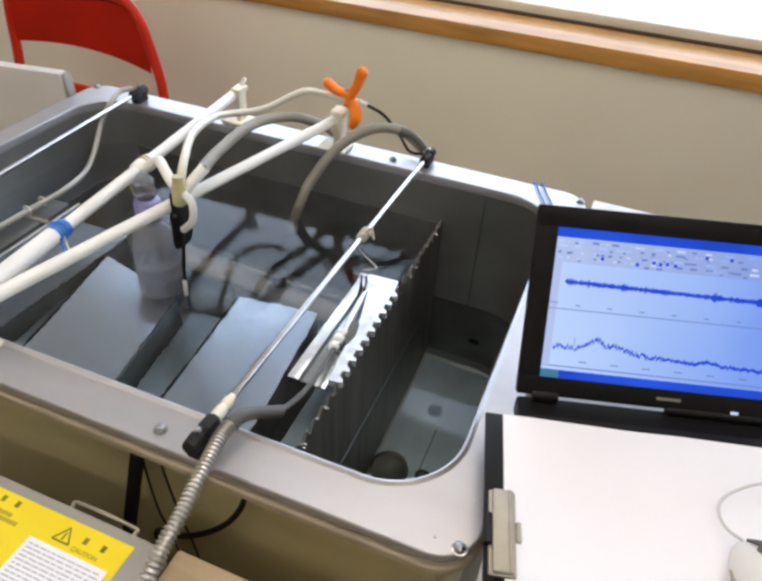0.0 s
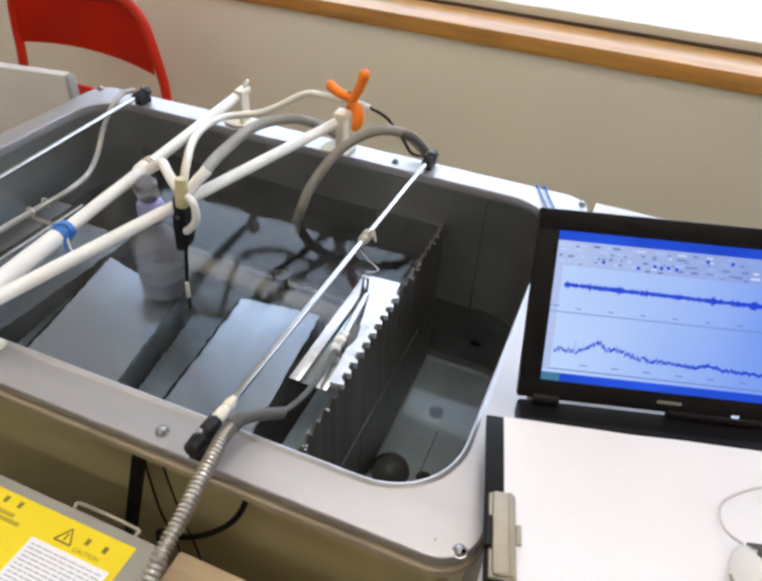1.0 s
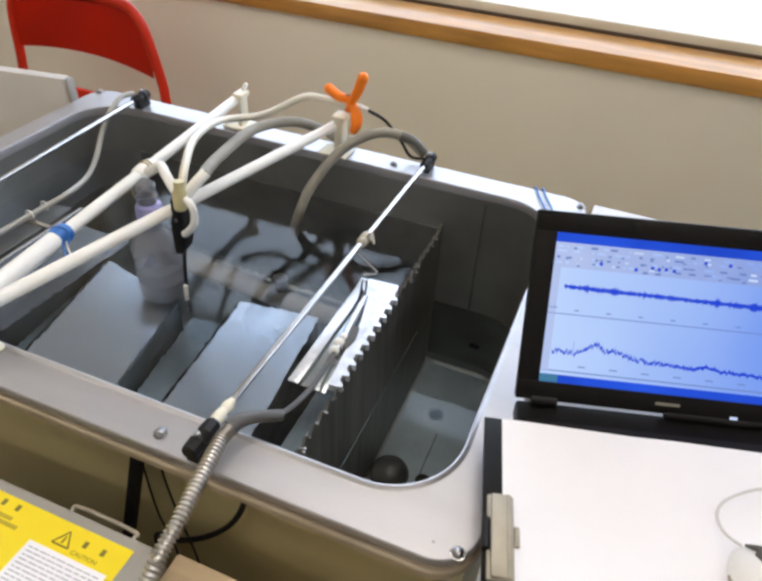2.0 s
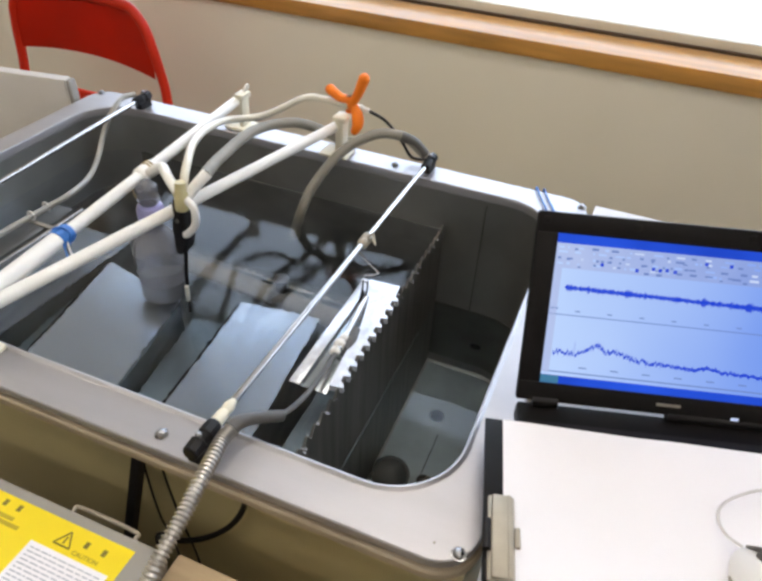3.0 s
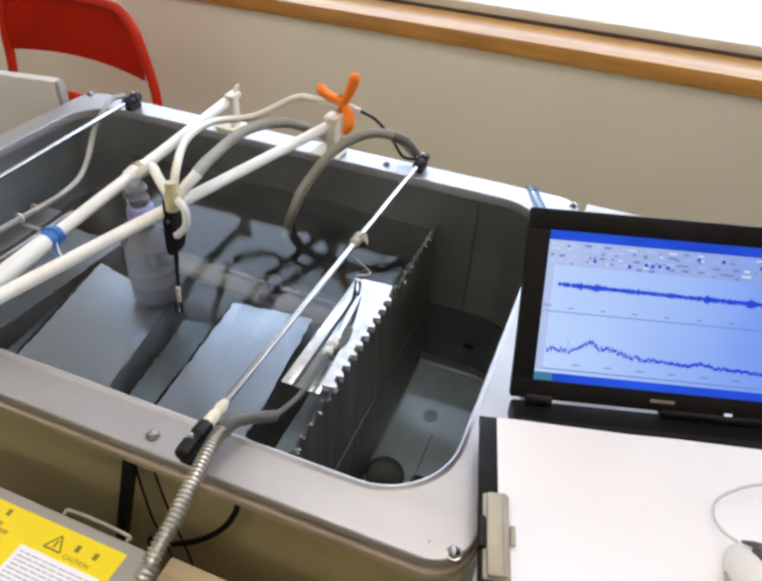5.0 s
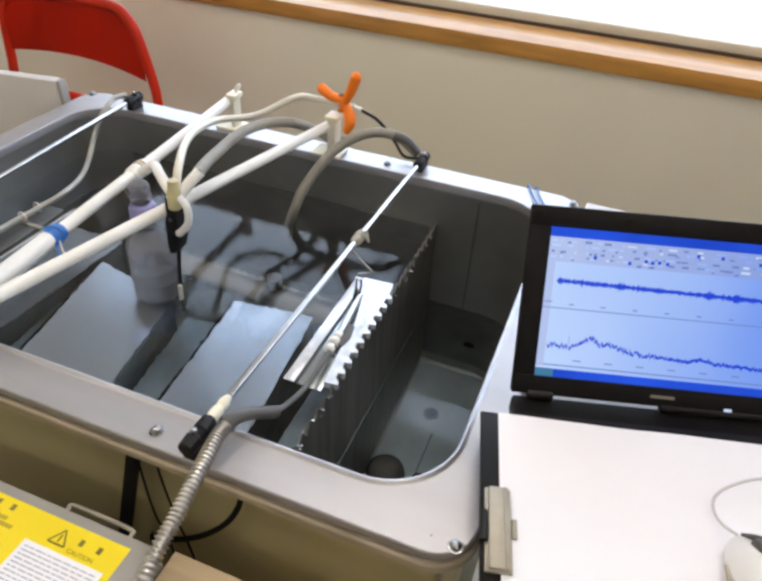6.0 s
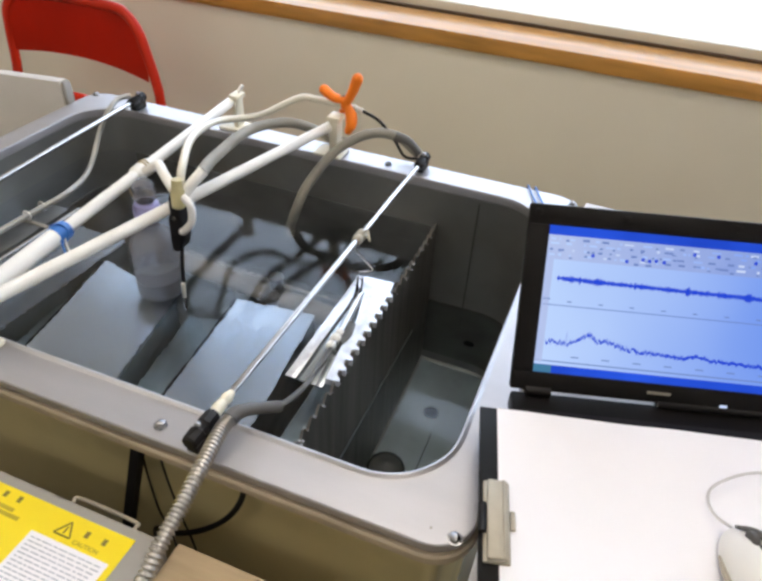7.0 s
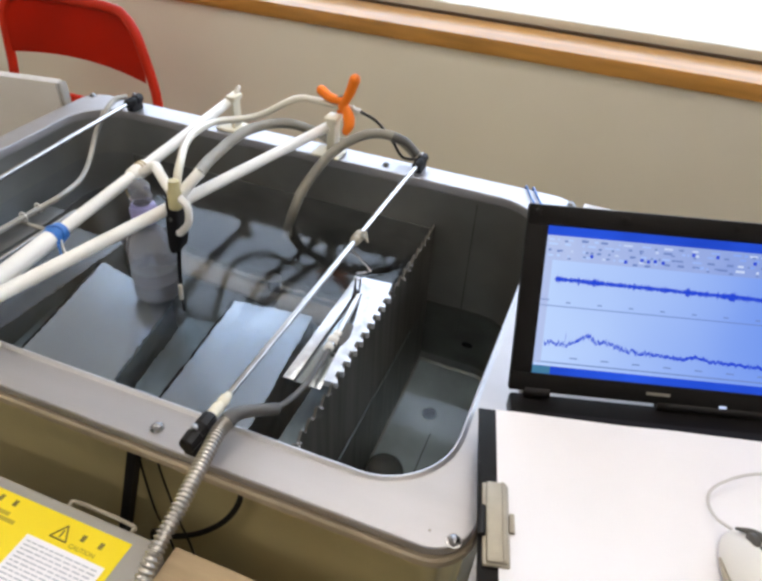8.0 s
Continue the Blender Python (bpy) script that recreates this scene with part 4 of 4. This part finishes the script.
def mouse():
    at = pose(0.242, 0.389, 0.8905, 0, 0, 28)
    t = thing("computer_mouse", at, "white computer mouse with grey wheel and pale cable", "mouse")
    bm = bmesh.new()
    bmesh.ops.create_uvsphere(bm, u_segments=28, v_segments=16, radius=1)
    for v in bm.verts:
        x, y, z = v.co
        z = max(z, -0.12)
        v.co = (0.029 * x * (1 - 0.12 * y), 0.052 * y, 0.004 + 0.031 * z * (1 - 0.25 * y))
    body = part("shell", bm, "white", t, own=True)
    part("wheel", lathe([(0.006, -0.003), (0.008, -0.002), (0.008, 0.002), (0.006, 0.003)], (0, 0.028, 0.0255), (1, 0, 0), 16), "rubber", body, own=True)
    part("accent", sweep([(-0.004, 0.046, 0.0195), (0.006, 0.036, 0.0255), (0.013, 0.020, 0.0300), (0.015, 0.0, 0.0315)], 0.0032, 8, ring=lambda i, s: 0.4 + 0.9 * math.sin(min(1.0, s / 0.055) * 3.0)), "rubber", body, "dark grey accent strip", own=True)
    part("accent", sweep([(-0.0255, 0.026, 0.0080), (-0.0285, 0.010, 0.0075), (-0.0285, -0.012, 0.0070), (-0.0240, -0.030, 0.0065)], 0.0026, 8, ring=lambda i, s: 0.4 + 0.9 * math.sin(min(1.0, s / 0.06) * 3.0)), "clip", body, "grey side strip", own=True)
    part("button_gap", box((-0.0007, 0.008, 0.026), (0.0007, 0.020, 0.0325)), "rubber", body, own=True)
    tail = [Vector(q) for q in ((0.2185, 0.4345, 0.899), (0.2055, 0.443, 0.897), (0.1985, 0.456, 0.897), (0.200, 0.472, 0.897), (0.213, 0.490, 0.897), (0.240, 0.510, 0.899), (0.29, 0.53, 0.900))]
    part("cable", sweep(tail, 0.0015, 8), "cable", t)


def side_table():
    t = thing("side_table", pose(0.3, 0.5, 0), "pale-topped side table butted against the tank", "table")
    part("tabletop", box((0.008, 0.20, 0.822), (0.95, 1.068, 0.8520), 0.003), "tabletop", t)
    for x in (0.05, 0.88):
        for y in (0.25, 1.0):
            part("leg", box((x, y, 0), (x + 0.035, y + 0.035, 0.8215), 0.003), "grey", t)


# ---- in front of the tank ----
def lettering(words, size, at, width):
    cu = bpy.data.curves.new("lettering", "FONT")
    cu.body, cu.size, cu.offset = words, size, 0.00022
    ob = bpy.data.objects.new("lettering_source", cu)
    me = bpy.data.meshes.new_from_object(ob)
    bm = bmesh.new()
    bm.from_mesh(me)
    bpy.data.objects.remove(ob)
    bpy.data.curves.remove(cu)
    bpy.data.meshes.remove(me)
    k = width / max(v.co.x for v in bm.verts)
    for v in bm.verts:
        v.co = Vector((at[0] + v.co.x * k, at[1] + v.co.y, at[2] + 0.0002))
    return bm


def instrument():
    t = thing("instrument_cabinet", pose(-0.5, 0.13, 0), "grey metal instrument cabinet with yellow caution label", "cabinet")
    part("casing", box((-0.80, -0.15, 0.0), (-0.291, 0.266, 0.80), 0.004), "grey", t)
    part("label", box((-0.60, 0.02, 0.8003), (-0.316, 0.2535, 0.8008)), "yellow", t, "yellow caution label")
    sheet = part("notice", box((-0.4185, 0.03, 0.8009), (-0.3235, 0.222, 0.8013)), "paper", t, "white printed notice")
    rng = random.Random(3)
    for k in range(13):
        y = 0.217 - 0.0044 * k
        x = -0.414
        while x < -0.332:
            d = rng.uniform(0.003, 0.011)
            part("print_bar", box((x, y - 0.0015, 0.80132), (min(x + d, -0.327), y, 0.80145)), "ink", sheet)
            x += d + rng.uniform(0.0010, 0.0022)
    for x, y in ((-0.4745, 0.2445), (-0.456, 0.2445), (-0.364, 0.2395), (-0.3425, 0.2395)):
        part("mark", box((x - 0.0025, y - 0.0035, 0.80082), (x + 0.0025, y + 0.0035, 0.8010), m=None), "yink", t)
    for x0, x1, y in ((-0.482, -0.452, 0.2325), (-0.480, -0.440, 0.2265)):
        part("faint_line", box((x0, y - 0.0028, 0.80082), (x1, y + 0.0016, 0.8010)), "yfaint", t)
    part("lettering", lettering("CAUTION", 0.0062, (-0.3725, 0.2258, 0.80083), 0.031), "yfaint", t)
    c = Vector((-0.3875, 0.2345, 0.80082))
    tri = [c + Vector((0.0115 * math.cos(a), 0.0105 * math.sin(a), 0)) for a in (radians(90), radians(210), radians(330))]
    outer = [c + (p - c) * 1.0 for p in tri]
    for i in range(3):
        a, b = outer[i], outer[(i + 1) % 3]
        part("triangle_side", sweep([a, b], 0.0009, 6), "yink", t)
    part("triangle_mark", box((c.x - 0.0009, c.y - 0.003, 0.80082), (c.x + 0.0009, c.y + 0.005, 0.8012)), "yink", t)
    h = part("handle", sweep([(-0.412, 0.262, 0.788), (-0.4115, 0.270, 0.789), (-0.406, 0.276, 0.7895), (-0.338, 0.276, 0.7895), (-0.332, 0.270, 0.789), (-0.3315, 0.262, 0.788)], 0.0023, 10), "clip", t, "bent steel handle")
    b = thing("cardboard_box", pose(-0.2, 0.25, 0), "closed brown cardboard box beside the cabinet", "box")
    part("carton", box((-0.286, 0.165, 0.0), (-0.06, 0.279, 0.78), 0.003), "card", b)
    part("flap", box((-0.285, 0.166, 0.7802), (-0.061, 0.222, 0.7835), 0.001), "card", b)


def under_tank():
    s = thing("metal_strut", pose(-0.42, 0.343, 0), "dark metal strut leaning below the tank's rim", "strut")
    a, b = Vector((-0.384, 0.352, 0.818)), Vector((-0.429, 0.338, 0.63))
    e = a + (b - a) * (a.z / (a.z - b.z))
    d = (e - a)
    part("bar", sweep([a, a + d * 0.5, a + d * 0.999], 0.0085, 4), "black", s)
    for n, pts in enumerate(([(-0.388, 0.354, 0.818), (-0.386, 0.352, 0.76), (-0.380, 0.350, 0.686), (-0.366, 0.349, 0.627), (-0.35, 0.348, 0.40), (-0.352, 0.346, 0.003)],
                             [(-0.362, 0.354, 0.818), (-0.358, 0.352, 0.768), (-0.347, 0.350, 0.697), (-0.332, 0.349, 0.608), (-0.322, 0.347, 0.40), (-0.325, 0.346, 0.003)])):
        c = thing("hanging_wire", pose(*pts[0]), "thin dark wire hanging below the tank rim", "wire", "hanging wires")
        part("wire", sweep(pts, 0.0014, 6), "black", c)
    c = thing("looped_cable", pose(-0.3, 0.35, 0.7), "black cable looping below the tank rim", "cable")
    part("cable", sweep([(-0.250, 0.356, 0.818), (-0.257, 0.355, 0.772), (-0.277, 0.350, 0.730), (-0.312, 0.345, 0.691), (-0.356, 0.345, 0.656), (-0.387, 0.350, 0.641), (-0.40, 0.352, 0.60), (-0.405, 0.354, 0.40), (-0.41, 0.350, 0.004)], 0.0036, 8), "black", c)


# ---- behind the tank ----
def chair():
    t = thing("folding_chair", pose(-1.41, 1.42, 0), "red folding chair with wide curved backrest by the wall", "chair")
    cx, hw = -1.436, 0.232
    n, m = 32, 10
    bm = bmesh.new()
    grid = []
    for j in range(m + 1):
        row = []
        for i in range(n + 1):
            u = -1 + 2 * i / n
            x = cx + hw * u
            low = 0.741 - 0.016 * u * u - 0.006 * u
            top = float(np.interp(x, (-1.668, -1.655, -1.63, -1.57, -1.43, -1.30, -1.255, -1.222, -1.203), (0.85, 0.870, 0.887, 0.897, 0.900, 0.896, 0.883, 0.85, 0.80)))
            v = j / m
            row.append(bm.verts.new((x, 1.434 + 0.022 * (1 - u * u) + 0.006 * v, low + (top - low) * v)))
        grid.append(row)
    for a, b in zip(grid, grid[1:]):
        for i in range(n):
            bm.faces.new((a[i], a[i + 1], b[i + 1], b[i]))
    bmesh.ops.solidify(bm, geom=bm.faces[:], thickness=0.012)
    part("backrest", bm, "red", t, "curved red plastic backrest")
    for s in (-1, 1):
        f = lambda l, r: l if s < 0 else r
        part("upright", sweep([(f(-1.70, -1.115), 1.36, 0.012), (f(-1.694, -1.142), 1.40, 0.40), (f(-1.688, -1.176), 1.435, 0.656), (f(-1.685, -1.184), 1.440, 0.711), (f(-1.680, -1.203), 1.443, 0.79), (f(-1.668, -1.222), 1.445, 0.85), (f(-1.632, -1.255), 1.452, 0.885), (f(-1.57, -1.30), 1.460, 0.897), (-1.436, 1.464, 0.900)], 0.0135, 12), "red", t)
        part("rear_leg", sweep([(cx + s * 0.225, 1.56, 0.012), (cx + s * 0.222, 1.49, 0.35), (cx + s * 0.220, 1.45, 0.60)], 0.011, 12), "red", t)
        for y, x in ((1.36, f(-1.70, -1.115)), (1.56, cx + s * 0.225)):
            part("foot_cap", lathe([(0.015, 0), (0.015, 0.02), (0.0125, 0.024)], (x, y, 0), seg=12), "black", t)
    part("seat", box((-1.60, 1.400, 0.27), (-1.395, 1.418, 0.652), 0.006), "red", t, "folded red seat")
    part("crossbar", sweep([(cx - 0.225, 1.50, 0.25), (cx + 0.225, 1.50, 0.25)], 0.009, 10), "red", t)


def grey_case():
    at = pose(-1.060, 1.0, 0, 0, 0, 9.6)
    t = thing("metal_case", at, "pale grey enamelled case standing past the tank's end", "case")
    loops = []
    for z, g in ((0.0, 0.0), (0.887, 0.0), (0.8895, 0.001), (0.890, 0.003)):
        loops.append([(x, y, z) for x, y in outline(-0.7 + g, g, -0.006 - g, 0.024 - g, 0.0035, 4)])
    part("case", loft(loops, cap=(True, True)), "pale", t, own=True)
    part("side_edge", loft([[(x, y, z) for x, y in outline(-0.0055, 0.001 + k, 0.004 - k, 0.026 - k, 0.004, 6)] for z, k in ((0.0, 0.0), (0.87, 0.0), (0.884, 0.001), (0.888, 0.003))], cap=(True, True)), "grey", t, "darker grey rounded end", own=True)


rods()
pvc_frame()
spring_clamp()
hoses()
probe()
bottle()
trays()
metal_hose()
blue_wire()
laptop()
clipboard()
mouse()
side_table()
instrument()
under_tank()
chair()
grey_case()


def motions():
    rows = []
    for k in range(0, 81):
        t = k * 0.1
        rows.append((t, pose(0, 0.005 * math.sin(4.7 * t) + 0.004 * math.sin(7.9 * t + 1), LEVEL + 0.0003 * math.sin(6.1 * t), 0.09 * math.sin(5.3 * t + 1), 0.04 * math.sin(6.2 * t), 0)))
    walk(WATER, rows)
    walk(LOW_WATER, [(k * 0.5, pose(0, 0.004 * math.sin(1.4 * k), LOW_LEVEL, 0.04 * math.sin(1.1 * k), 0, 0)) for k in range(17)])
    rng = random.Random(21)
    for b in BURSTS:
        walk(b, [(k * 0.1, pose(rng.uniform(-0.013, 0.013), 0, 0)) for k in range(81)])


motions()
